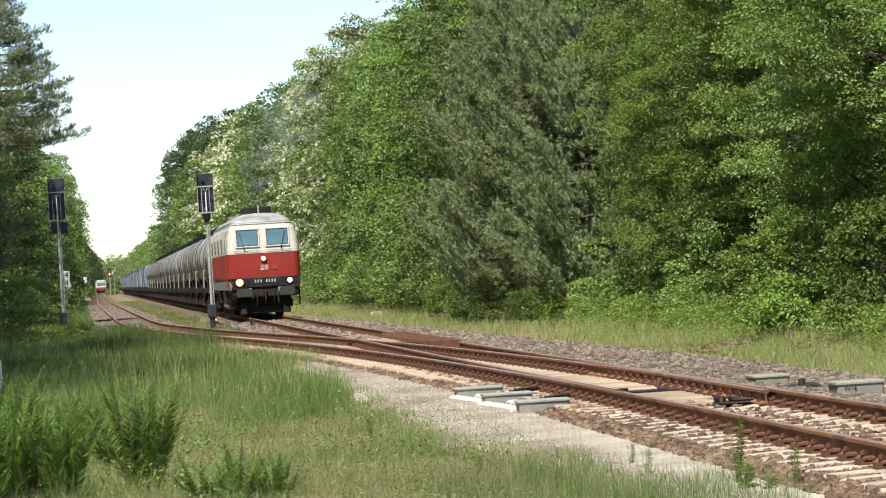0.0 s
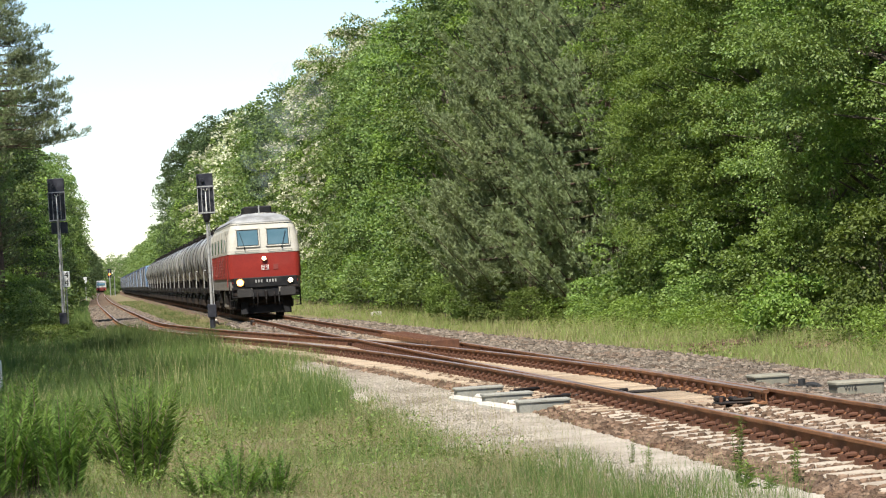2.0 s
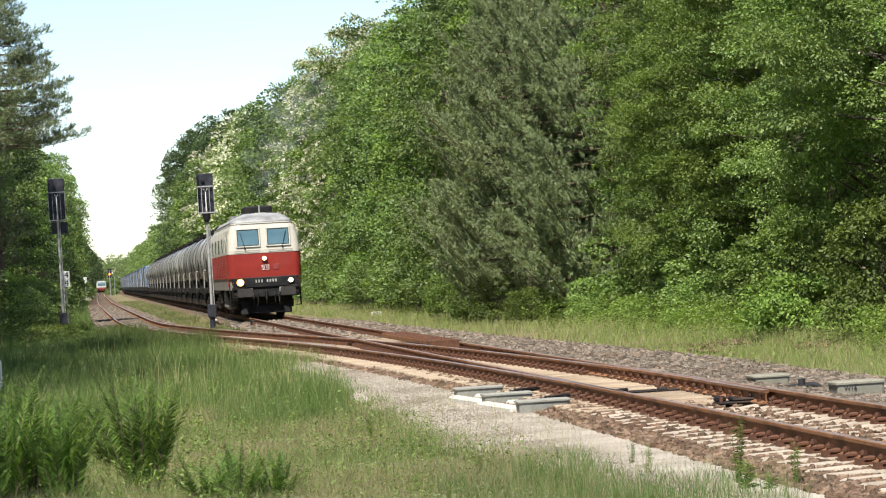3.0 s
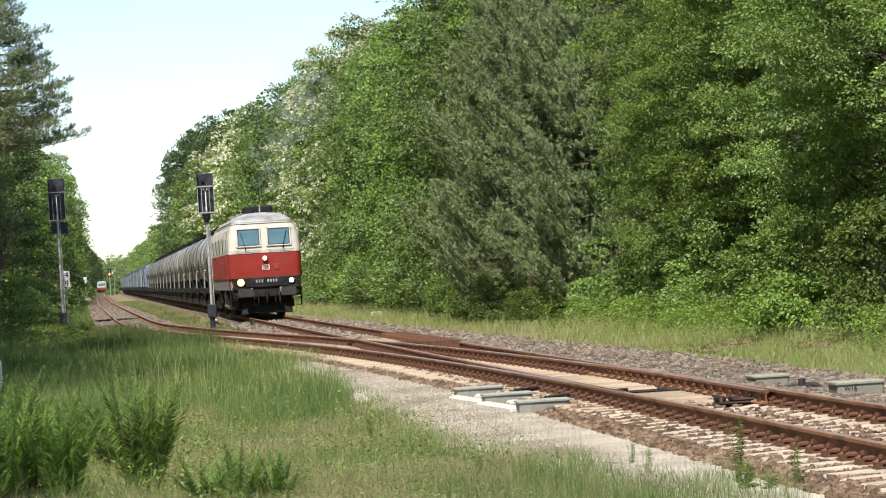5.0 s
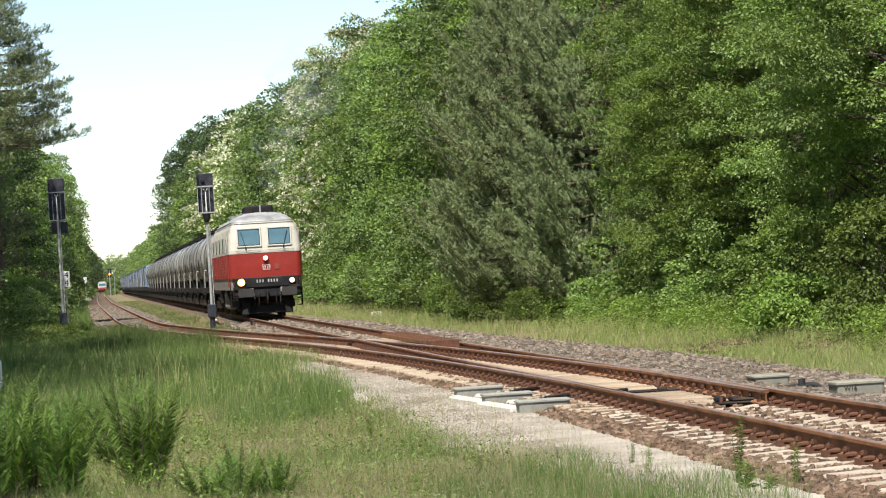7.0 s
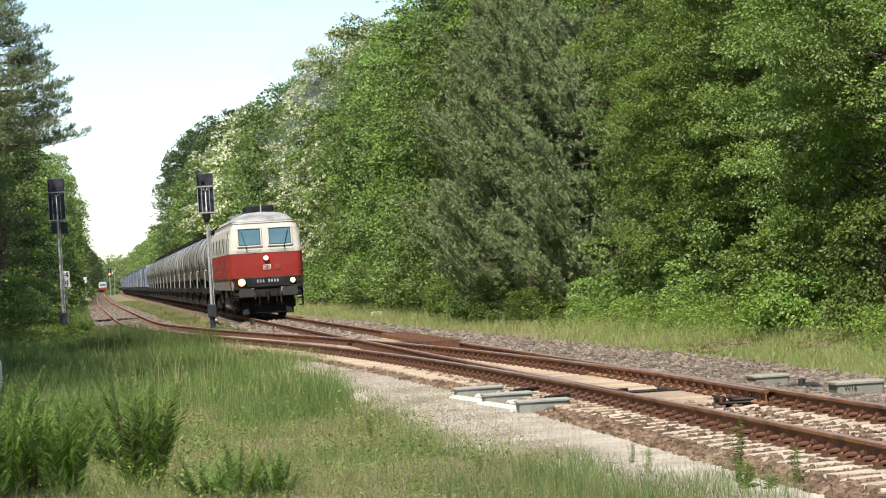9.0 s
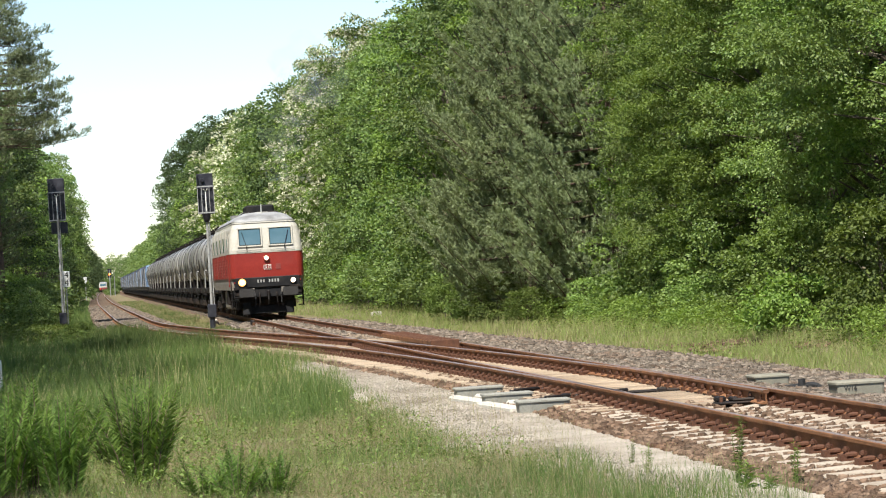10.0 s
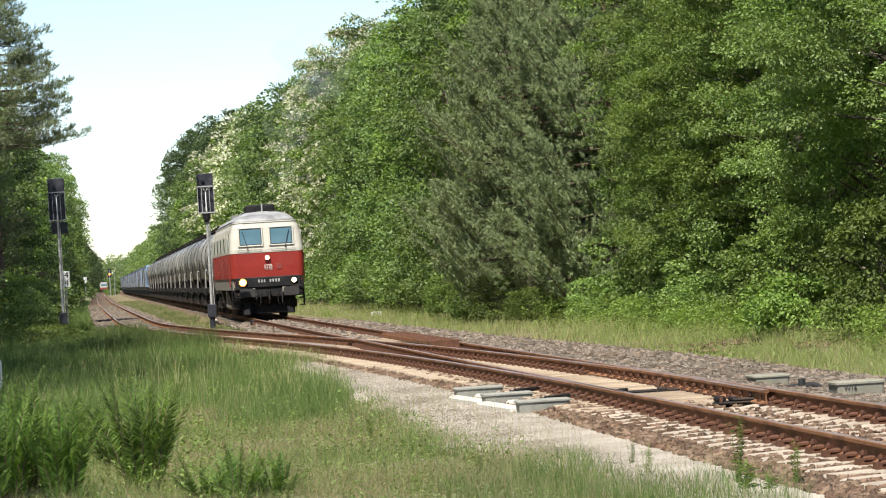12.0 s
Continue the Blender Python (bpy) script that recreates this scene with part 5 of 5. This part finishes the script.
def signal(x, y, top, foot, width, tall, lower, label):
    """Light signal seen from behind: post, black screen with a cage of pale rails, cabinet at the foot."""
    ob = holder("light_signal", pose(x, y, foot), label, "signal", "light signals beside the tracks")
    h = top - foot
    s0 = h - tall
    neck = s0 - (0.5 if lower else 0.0)
    part("post", one(rod, (0, 0, 0), (0, 0, s0 + 0.3), 0.056, 0.05, 12), M_GALV, ob, "pale galvanised post")
    part("screen", one(box, 0, 0.10, s0, width, 0.12, tall, 0.03), M_SIGNALBOX, ob, "black signal screen")
    for s in (-1, 1):
        part("visor", one(box, s * (width / 2 - 0.02), 0.0, s0, 0.03, 0.24, tall, 0.01), M_SIGNALBOX, ob)
    part("cross_plate", one(box, 0, 0.0, s0 + tall * 0.62, width * 0.92, 0.06, tall * 0.06, 0.01), M_SIGNALBOX, ob)
    for z, dx in ((0.84, -0.16), (0.45, -0.18), (0.2, 0.15), (0.3, -0.1)):
        part("lamp_housing", one(rod, (dx * width, 0.06, s0 + tall * z), (dx * width, -0.10, s0 + tall * z), 0.085, 0.07, 14), M_SIGNALBOX, ob)
    # cage of pale rails round the ladder
    k0, k1 = s0 + 0.02, s0 + tall * 0.66
    for z in (k0, k1):
        part("cage_rail", one(box, 0, -0.32, z, width * 1.0, 0.03, 0.045), M_GALV, ob)
    for q in (-0.49, -0.25, 0.22, 0.49):
        part("cage_bar", one(box, q * width, -0.32, k0, 0.022, 0.022, k1 - k0), M_GALV, ob)
    for q in (-0.49, 0.49):
        for z in (k0, k1):
            part("cage_arm", one(box, q * width, -0.14, z, 0.03, 0.4, 0.04), M_GALV, ob)
    bm = one(rod, (0, -0.2, k0 + 0.1), (0, -0.2, k1 - 0.15), 0.022, seg=6)
    rod(bm, (-0.08, -0.2, k1 - 0.08), (0, -0.2, k1 - 0.17), 0.02, seg=6)
    rod(bm, (0.08, -0.2, k1 - 0.08), (0, -0.2, k1 - 0.17), 0.02, seg=6)
    part("hook_rail", bm, M_WHITE, ob, "white forked rail")
    if lower:
        part("lower_plate", one(box, 0.06, 0.06, s0 - 0.55, width * 1.0, 0.14, 0.52, 0.02), M_SIGNALBOX, ob)
    else:
        part("neck", one(rod, (0, 0, s0 - 0.32), (0, 0, s0 + 0.05), 0.10, 0.19, 12), M_SIGNALBOX, ob)
    part("cabinet", one(box, 0, -0.02, 0.42, 0.34, 0.3, 0.52, 0.03), M_SIGNALBOX, ob, "black cable cabinet")
    part("sleeve", one(rod, (0, 0, 0), (0, 0, 0.5), 0.11, 0.10, 12), M_SIGNALBOX, ob)
    for z in np.arange(1.4, s0 - 0.3, 0.75):
        part("clamp", one(rod, (0, 0, z), (0, 0, z + 0.05), 0.068, seg=12), M_GALV, ob)
    bm = one(rod, (0.10, -0.05, 0.9), (0.085, -0.05, s0), 0.018, seg=6)
    part("cable", bm, M_GALV, ob)
    return ob


signal(-1.66, 145.0, 6.57, -0.36, 0.74, 1.92, True, "black light signal on a pale post, seen from behind")
signal(4.31, 126.0, 5.79, -0.25, 0.64, 1.58, False, "black light signal on a leaning pale post beside the train")

board = holder("distance_board", pose(-1.5, 150, -0.36), "white board with black numerals on a thin post", "sign")
part("post", one(rod, (0, 0, 0), (0, 0, 2.6), 0.03, seg=8), M_GALV, board)
plate = part("plate", one(box, 0, -0.04, 2.08, 0.36, 0.02, 0.72, 0.006), M_WHITE, board)
for txt, z in (("4", 2.62), ("4", 2.26)):
    lettering(txt, 0.42, M_TEXT, plate, pose(0.03, -0.054, z, 90))

far_signal = holder("distant_signal", pose(2.38, 700, -0.3), "distant light signal showing an amber lamp", "signal")
part("post", one(rod, (0, 0, 0), (0, 0, 5.6), 0.09, seg=8), M_GALV, far_signal)
part("screen", one(box, 0, 0, 4.0, 0.8, 0.15, 1.9, 0.03), M_SIGNALBOX, far_signal)
part("lamp", one(rod, (0, -0.08, 4.75), (0, -0.2, 4.75), 0.2, seg=14), M_AMBER, far_signal, "glowing amber lamp")
mate = holder("mast", pose(3.3, 690, -0.3), "thin pale mast beside the distant signal", "mast")
part("post", one(rod, (0, 0, 0), (0, 0, 5.0), 0.07, 0.05, 8), M_GALV, mate)
for x, y, h in ((-2.05, 500, 3.6), (-3.0, 430, 2.0)):
    s = holder("marker_board", pose(x, y, -0.3), "distant white marker board on a post", "sign")
    part("post", one(rod, (0, 0, 0), (0, 0, h), 0.05, seg=8), M_GALV, s)
    part("plate", one(box, 0, -0.06, h - 0.7, 0.5, 0.02, 0.8, 0.01), M_WHITE, s)
post = holder("white_post", pose(-1.90, 60, -0.36), "short white marker post in the grass", "post")
part("shaft", one(box, 0, 0, 0, 0.07, 0.07, 0.72, 0.01), M_WHITE, post)
for x, y, h in ((-3.6, 170, 2.0), (-4.9, 205, 1.8)):
    s = holder("fence_post", pose(x, y, -0.3), "weathered grey post below the trees", "post")
    part("shaft", one(rod, (0, 0, 0), (0, 0, h), 0.06, 0.05, 8), M_CONCRETE, s)


# turnout machine housings
def housing(x, y, z, sx, sy, sz, mat, label, name="point_machine_cover"):
    ob = holder(name, pose(x, y, z), label, "housing", "housings beside the turnout")
    bm = bmesh.new()
    loft(bm, [plan(sx / 2 - 0.015, -sy / 2 + 0.015, sy / 2 - 0.015, 0.03, 0, 2), plan(sx / 2, -sy / 2, sy / 2, 0.03, sz * 0.82, 2)])
    part("body", bm, mat, ob)
    part("lid", tiers2(sx / 2 + 0.015, sy / 2 + 0.015, sz * 0.82, sz), mat, ob)
    return ob


def tiers2(w, d, z0, z1):
    bm = bmesh.new()
    loft(bm, [plan(w, -d, d, 0.03, z0, 2), plan(w, -d, d, 0.03, (z0 + z1) / 2 + 0.005, 2), plan(w - 0.02, -d + 0.02, d - 0.02, 0.03, z1, 2)])
    return bm


w16 = housing(9.19, 39.1, -0.315, 0.60, 0.50, 0.21, M_BOXGREY, "grey point machine box with painted number")
lettering("W16", 0.08, M_TEXT, w16.children[0], pose(-0.13, -0.252, 0.122, 90))
part("foot", one(box, 0, 0, -0.05, 0.66, 0.56, 0.055, 0.01), M_CONCRETE, w16)
housing(8.98, 43.4, -0.31, 0.48, 0.62, 0.175, M_BOXGREY, "grey machine box beside the rail")
for x, y, sx in ((5.14, 44.6, 0.66), (5.20, 41.9, 0.64), (5.30, 39.2, 0.64)):
    housing(x, y, -0.265, sx, 0.34, 0.17, M_COVER, "grey trough cover beside the rail", "trough_cover")
for x, y, a in ((4.83, 43.1, 5), (4.93, 40.5, 5), (5.20, 43.2, 5), (5.30, 40.5, 5)):
    s = holder("concrete_slab", pose(x, y, -0.29, 0, 0, a), "whitish concrete slab beside the rail", "slab", "slabs beside the turnout")
    part("slab", one(box, 0, 0, 0, 0.17, 2.0, 0.11, 0.03), M_PALECONC, s)
for x, y, ln in ((5.95, 43.6, 1.0), (5.95, 40.6, 1.0), (6.5, 41.0, 1.7)):
    s = holder("point_rod", pose(x, y, -0.16), "greasy black turnout rod with bearings", "rod", "turnout rods")
    part("bar", one(rod, (-ln / 2, 0, 0), (ln / 2, 0, 0), 0.022, seg=8), M_GREASE, s)
    for q in (-0.38, 0.0, 0.35):
        part("bearing", one(box, q * ln, 0, -0.07, 0.12, 0.13, 0.11, 0.02), M_GREASE, s)
    part("lever", one(rod, (-ln * 0.4, -0.2, 0.02), (ln * 0.1, 0.12, 0.03), 0.025, seg=8), M_GREASE, s)
lock = holder("point_lock", pose(7.16, 36.4, -0.17), "black greased turnout lock at the blade tip", "turnout lock")
part("base", one(box, 0, 0, 0, 0.50, 0.34, 0.03, 0.012), M_GREASE, lock)
for x, y in ((-0.2, -0.1), (0.02, 0.12), (0.2, -0.06)):
    part("bolt", one(rod, (x, y, 0.03), (x, y, 0.085), 0.022, seg=8), M_CLIP, lock)
for x, y, sx, sy, sz in ((-0.18, 0.1, 0.12, 0.16, 0.06), (0.08, -0.10, 0.30, 0.12, 0.035), (0.20, 0.14, 0.06, 0.1, 0.09), (-0.04, 0.02, 0.08, 0.22, 0.05)):
    part("block", one(box, x, y, 0.03, sx, sy, sz, 0.015), M_GREASE, lock)
part("stop", one(box, 0.0, 5.2, 0.02, 0.05, 0.16, 0.13, 0.015, turn=pose(0, 0, 0, 0, 18)), M_CLIP, lock)
for i, (dy, dz) in enumerate(((0.0, 0.02), (0.12, 0.035), (0.24, 0.02))):
    s = holder("cable", pose(9.0, 41.6 + dy, -0.29), "black cable lying on the ballast", "cable", "cables beside the turnout")
    bm = bmesh.new()
    pts = [Vector((0.5 * math.cos(a) - 0.2, 0.25 * math.sin(a), dz + 0.02 * math.sin(3 * a))) for a in np.linspace(-0.4, 3.4, 9)]
    for a, b in zip(pts, pts[1:]):
        rod(bm, a, b, 0.03, seg=6)
    part("sheath", bm, M_RUBBER, s)
    if i == 0:
        part("coupler", one(rod, (0.1, 0.2, 0.0), (0.1, 0.2, 0.13), 0.05, seg=8), M_RUBBER, s)

# slatted cover over the check rail
cover = holder("check_rail_cover", pose(7.08, 73.0, -0.03), "rusty brown slatted cover beside the rail", "cover")
for x in np.linspace(-0.26, 0.26, 6):
    part("bar", one(box, x, 0, 0, 0.05, 12.0, 0.09, 0.01), M_RUST, cover)
for y in np.linspace(-5.9, 5.9, 20):
    part("slat", one(box, 0, y, 0.085, 0.58, 0.09, 0.022, 0.005), M_CLIP, cover)
part("end_plate", one(box, 0, -6.05, -0.1, 0.6, 0.05, 0.21, 0.01), M_CLIP, cover)
stone = holder("marker_stone", pose(11.55, 136.0, -0.46, 0, 0, 12), "pale boundary stone in the verge grass", "stone")
part("block", tiers((0.0, 0.22, -0.2, 0.2, 0.05), (0.32, 0.21, -0.19, 0.19, 0.08), (0.36, 0.16, -0.15, 0.15, 0.08)), M_PALECONC, stone)
dwarf = holder("ground_box", pose(4.55, 131.0, -0.25), "small pale-topped ground box between the tracks", "box")
part("body", one(box, 0, 0, 0, 0.34, 0.3, 0.2, 0.03), M_GREASE, dwarf)
part("top", one(box, -0.03, 0, 0.2, 0.3, 0.3, 0.1, 0.04), M_PALECONC, dwarf)
part("arm", one(box, 0.25, 0, 0.05, 0.3, 0.08, 0.06, 0.02), M_GREASE, dwarf)
mag = holder("rail_contact", pose(5.62, 121.0, -0.2), "dark train contact beside the rail", "contact")
part("block", one(box, 0, 0, 0, 0.16, 0.6, 0.24, 0.03), M_GREASE, mag)
part("stand", one(box, -0.03, -1.6, -0.05, 0.1, 0.14, 0.22, 0.02), M_RUST, mag)


# ---------- thin exhaust haze over the locomotive ----------
def haze_material():
    m = bpy.data.materials.new("exhaust_haze")
    m.use_nodes = True
    nd, ln = m.node_tree.nodes, m.node_tree.links
    nd.remove(nd["Principled BSDF"])
    tr, df, mix = nd.new("ShaderNodeBsdfTransparent"), nd.new("ShaderNodeBsdfDiffuse"), nd.new("ShaderNodeMixShader")
    df.inputs["Color"].default_value = (0.34, 0.38, 0.42, 1)
    tc, n1, mr = nd.new("ShaderNodeTexCoord"), nd.new("ShaderNodeTexNoise"), nd.new("ShaderNodeMapRange")
    n1.inputs["Scale"].default_value, n1.inputs["Detail"].default_value = 0.7, 4
    ln.new(tc.outputs["Object"], n1.inputs["Vector"])
    ln.new(n1.outputs["Fac"], mr.inputs["Value"])
    mr.inputs["From Min"].default_value, mr.inputs["From Max"].default_value = 0.42, 0.75
    mr.inputs["To Min"].default_value, mr.inputs["To Max"].default_value = 0.0, 0.10
    ln.new(mr.outputs[0], mix.inputs[0])
    ln.new(tr.outputs[0], mix.inputs[1])
    ln.new(df.outputs[0], mix.inputs[2])
    ln.new(mix.outputs[0], nd["Material Output"].inputs["Surface"])
    return m


M_HAZE = haze_material()
PUFFS = []
for i, (dx, dy, z, s) in enumerate(((0.1, 5.2, 5.4, 0.55), (0.5, 6.0, 6.6, 0.9), (1.2, 7.5, 8.0, 1.3), (2.0, 8.5, 8.9, 1.5))):
    bm = bmesh.new()
    bmesh.ops.create_icosphere(bm, subdivisions=3, radius=1.0)
    for v in bm.verts:
        v.co *= (1 + 0.45 * noise.noise(v.co * 1.3 + Vector((i * 7.0, 0, 0)))) * s
    ob = thing("smoke_puff", bm, M_HAZE, "thin blue-grey diesel exhaust haze", "smoke", "exhaust haze", at=pose(TRACK_X + dx, LOCO_Y + dy, z))
    smooth(ob)
    PUFFS.append((ob, (TRACK_X + dx, LOCO_Y + dy, z), i))


# ---------- stones, sleepers and fastenings ----------
def stones_mesh(name, pos, size, mat, seed):
    r = np.random.default_rng(seed)
    n = len(pos)
    cube = np.array([(x, y, z) for z in (-1, 1) for y in (-1, 1) for x in (-1, 1)], float) * 0.5
    faces = np.array([(0, 2, 3, 1), (4, 5, 7, 6), (0, 1, 5, 4), (1, 3, 7, 5), (3, 2, 6, 7), (2, 0, 4, 6)])
    v = cube[None] * (1 + r.uniform(-0.45, 0.35, (n, 8, 3))) * (size * r.uniform(0.55, 1.5, n))[:, None, None] * np.array([1, 1, 0.75])
    a, b = r.uniform(0, 6.28, n), r.uniform(-0.8, 0.8, n)
    ca, sa, cb, sb = np.cos(a), np.sin(a), np.cos(b), np.sin(b)
    o = np.zeros(n)
    rot = np.stack([np.stack([ca, -sa * cb, sa * sb], 1), np.stack([sa, ca * cb, -ca * sb], 1), np.stack([o, sb, cb], 1)], 1)
    v = np.einsum("nij,nkj->nki", rot, v) + pos[:, None]
    me = bpy.data.meshes.new(name)
    me.vertices.add(8 * n)
    me.vertices.foreach_set("co", v.astype(np.float32).ravel())
    idx = (faces[None] + 8 * np.arange(n)[:, None, None]).astype(np.int32).ravel()
    me.loops.add(24 * n)
    me.loops.foreach_set("vertex_index", idx)
    me.polygons.add(6 * n)
    me.polygons.foreach_set("loop_start", np.arange(0, 24 * n, 4, dtype=np.int32))
    me.materials.append(mat)
    me.update(calc_edges=True)
    return me


def between(x, y):
    """Off the concrete sleepers."""
    return abs((y - 29.83 + 0.3) % 0.6 - 0.3) > 0.135 or x < 5.44 or y > 36.5


def stone_bed(n, y0, y1, x0, x1, z, size, mat, seed, label, keep=None):
    p = scatter(n, y0, y1, x0, x1, seed=seed, keep=keep)
    p[:, 2] = [z(x, y) for x, y, _ in p]
    r = np.random.default_rng(seed)
    p[:, 2] += r.uniform(-0.012, 0.02, len(p))
    return stuff("ballast_stones", stones_mesh("ballast_stones", p, size * (p[:, 1] / 35) ** 0.5, mat, seed), label, "ballast")


def bed_z(x, y):
    return float(np.interp(x, [5.2, 5.4, 5.65, 8.35, 8.9, bed_right(y)], [-0.262, -0.23, -0.22, -0.205, -0.29, -0.345]))


stone_bed(9500, 21, 110, lambda y: bed_left(y) - 0.2, lambda y: bed_left(y) + 0.6, bed_z, 0.06, M_RUSTSTONE, 31, "rusty brown ballast stones beside the sleepers", between)
stone_bed(21000, 26, 130, 7.6, lambda y: bed_right(y) - 0.1, bed_z, 0.058, M_STONE, 33, "grey-brown ballast stones on the far shoulder")
stone_bed(1600, 57, 66, 11.2, 13.2, lambda x, y: ground_z(x, y) + 0.03, 0.035, M_RUSTSTONE, 45, "brown stones and litter on the verge", lambda x, y: noise.noise((x * 0.9, y * 0.5, 4)) > -0.05)
stone_bed(5200, 21, 38, 6.05, 7.45, lambda x, y: -0.208, 0.045, M_RUSTSTONE, 35, "ballast stones between the sleepers", between)
stone_bed(9000, 100, 300, lambda y: loop_x(y) - 1.7, lambda y: loop_x(y) + 1.7, lambda x, y: -0.218, 0.036, M_STONE, 37, "brown ballast stones of the loop line")
stone_bed(14000, 21, 70, lambda y: path_left(y) + 0.05, lambda y: bed_left(y) - 0.1, lambda x, y: -0.256, 0.014, M_SAND, 39, "small loose gravel on the path")
stone_bed(900, 22, 32, 0.5, 4.2, lambda x, y: ground_z(x, y), 0.022, M_SAND, 41, "pale pebbles and dry bits on bare soil")
stone_bed(5000, 84, 130, 4.9, 8.4, lambda x, y: -0.205, 0.055, M_STONE, 43, "ballast stones of the main line")

# pale sand swept over the sleepers of the turnout
rows = []
for y in np.arange(37.5, 98, 1.0):
    a, b = loop_x(y) - 0.62, TRACK_X + 0.62
    rows.append([(a, y, -0.25), (a + 0.06, y, -0.188), ((a + b) / 2, y, -0.183 + 0.012 * noise.noise((y, 0, 1))), (b - 0.06, y, -0.188), (b, y, -0.25)])
strip("sand_fill", rows, M_SANDFILL, "pale sand between the turnout rails", "sand")


def sleeper_mesh():
    bm = bmesh.new()
    rings = []
    for x, top in ((-1.3, -0.205), (-1.26, -0.188), (-0.95, -0.172), (-0.52, -0.165), (-0.35, -0.19), (0.35, -0.19), (0.52, -0.165), (0.95, -0.172), (1.26, -0.188), (1.3, -0.205)):
        rings.append([(x, -0.15, -0.36), (x, 0.15, -0.36), (x, 0.105, top), (x, -0.105, top)])
    return mesh_of("sleeper", loft(bm, rings), M_SLEEPER)


def fastening_mesh():
    bm = bmesh.new()
    box(bm, 0, 0, -0.172, 0.37, 0.16, 0.02)
    for s in (-1, 1):
        rod(bm, (s * 0.125, 0, -0.155), (s * 0.125, 0, -0.055), 0.019, seg=6)
        rod(bm, (s * 0.125, 0, -0.095), (s * 0.125, 0, -0.068), 0.034, seg=6)
        box(bm, s * 0.085, 0, -0.145, 0.11, 0.11, 0.042, 0.012)
        box(bm, s * 0.155, 0, -0.152, 0.05, 0.13, 0.035)
    return mesh_of("fastening", bm, M_CLIP)


SLEEPER, FASTENING = sleeper_mesh(), fastening_mesh()
Y0 = 29.83
for k in range(-12, 15):
    y = Y0 - 0.6 * k
    if y > 36.6 or y < 21:
        continue
    part("sleeper", SLEEPER, None, main_line, "", pose(TRACK_X, y, 0.0, 0, 0, R2.uniform(-0.4, 0.4)))
    for s in (-1, 1):
        part("fastening", FASTENING, None, main_line, "", pose(TRACK_X + s * HALF, y, 0))
ties = {}
for k in range(12, 120):
    y = Y0 + 0.6 * k
    a, b = min(loop_x(y), TRACK_X) - 1.32, TRACK_X + 1.32
    q = round((b - a) / 0.3)
    if q not in ties:
        ties[q] = mesh_of("sleeper", one(box, 0, 0, -0.36, q * 0.3, 0.26, 0.192, 0.015), M_TIMBER)
    part("sleeper", ties[q], None, branch, "", pose((a + b) / 2, y, 0.0, 0, 0, R2.uniform(-0.3, 0.3)))
    if y < 74:
        xs = [loop_x(y) - HALF, TRACK_X + HALF] + ([loop_x(y) + HALF] if y > 48 else []) + ([TRACK_X - HALF] if y > 54 else [])
        for x in xs:
            part("fastening", FASTENING, None, branch, "", pose(x, y, 0))
bm = bmesh.new()
for y in np.arange(102, 320, 0.6):
    for x in (loop_x(y), TRACK_X) if y < 200 else (loop_x(y),):
        box(bm, x, y, -0.36, 2.5, 0.25, 0.185)
tagged(part("sleeper_row", bm, M_OLDTIMBER, branch), kind="stuff")
bm = bmesh.new()
for k in range(74, 160):
    y = Y0 + 0.6 * k
    for x in (loop_x(y) - HALF, TRACK_X + HALF, loop_x(y) + HALF, TRACK_X - HALF):
        box(bm, x - 0.11, y, -0.165, 0.08, 0.13, 0.08)
        box(bm, x + 0.11, y, -0.165, 0.08, 0.13, 0.08)
tagged(part("fastening_row", bm, M_CLIP, branch), kind="stuff")
# check rail along the outer rail
rail("check_rail", lambda y: loop_x(y) - HALF + 0.085, 71, 81, branch)


# ---------- what moves ----------
TRAIN = [(0.0, 132.1), (1.5, 131.75), (3.0, 131.4), (4.5, 131.1), (6.0, 130.8), (7.5, 130.45), (9.0, 130.1), (10.5, 129.65), (12.0, 129.2)]


def motions():
    walk(loco, [(t, pose(TRACK_X, y, 0)) for t, y in TRAIN])
    for ob, off in WAGONS:
        walk(ob, [(t, pose(TRACK_X, y + off, 0)) for t, y in TRAIN])
    for w, (x, y0, z), r in WHEELSETS:
        walk(w, [(t, pose(x, y0, z, math.degrees((LOCO_Y - y) / r))) for t, y in TRAIN])
    for ob, (x, y, z), i in PUFFS:
        rise = 0.10 + 0.03 * i
        walk(ob, [(t, pose(x + 0.08 * t, y - 0.2 * t, z + rise * t * 0.8, 0, 0, 4 * t)) for t in (0.0, 3.0, 6.0, 9.0, 12.0)])
    rows = []
    for i in range(9):
        t, y = i * 1.5, 860 + 365 * i / 8
        rows.append((t, pose(loop_x(y), y, 0, 0, 0, -math.degrees(math.atan(loop_x(y + 12) - loop_x(y - 12)) / 24))))
    walk(railcar, rows)


motions()
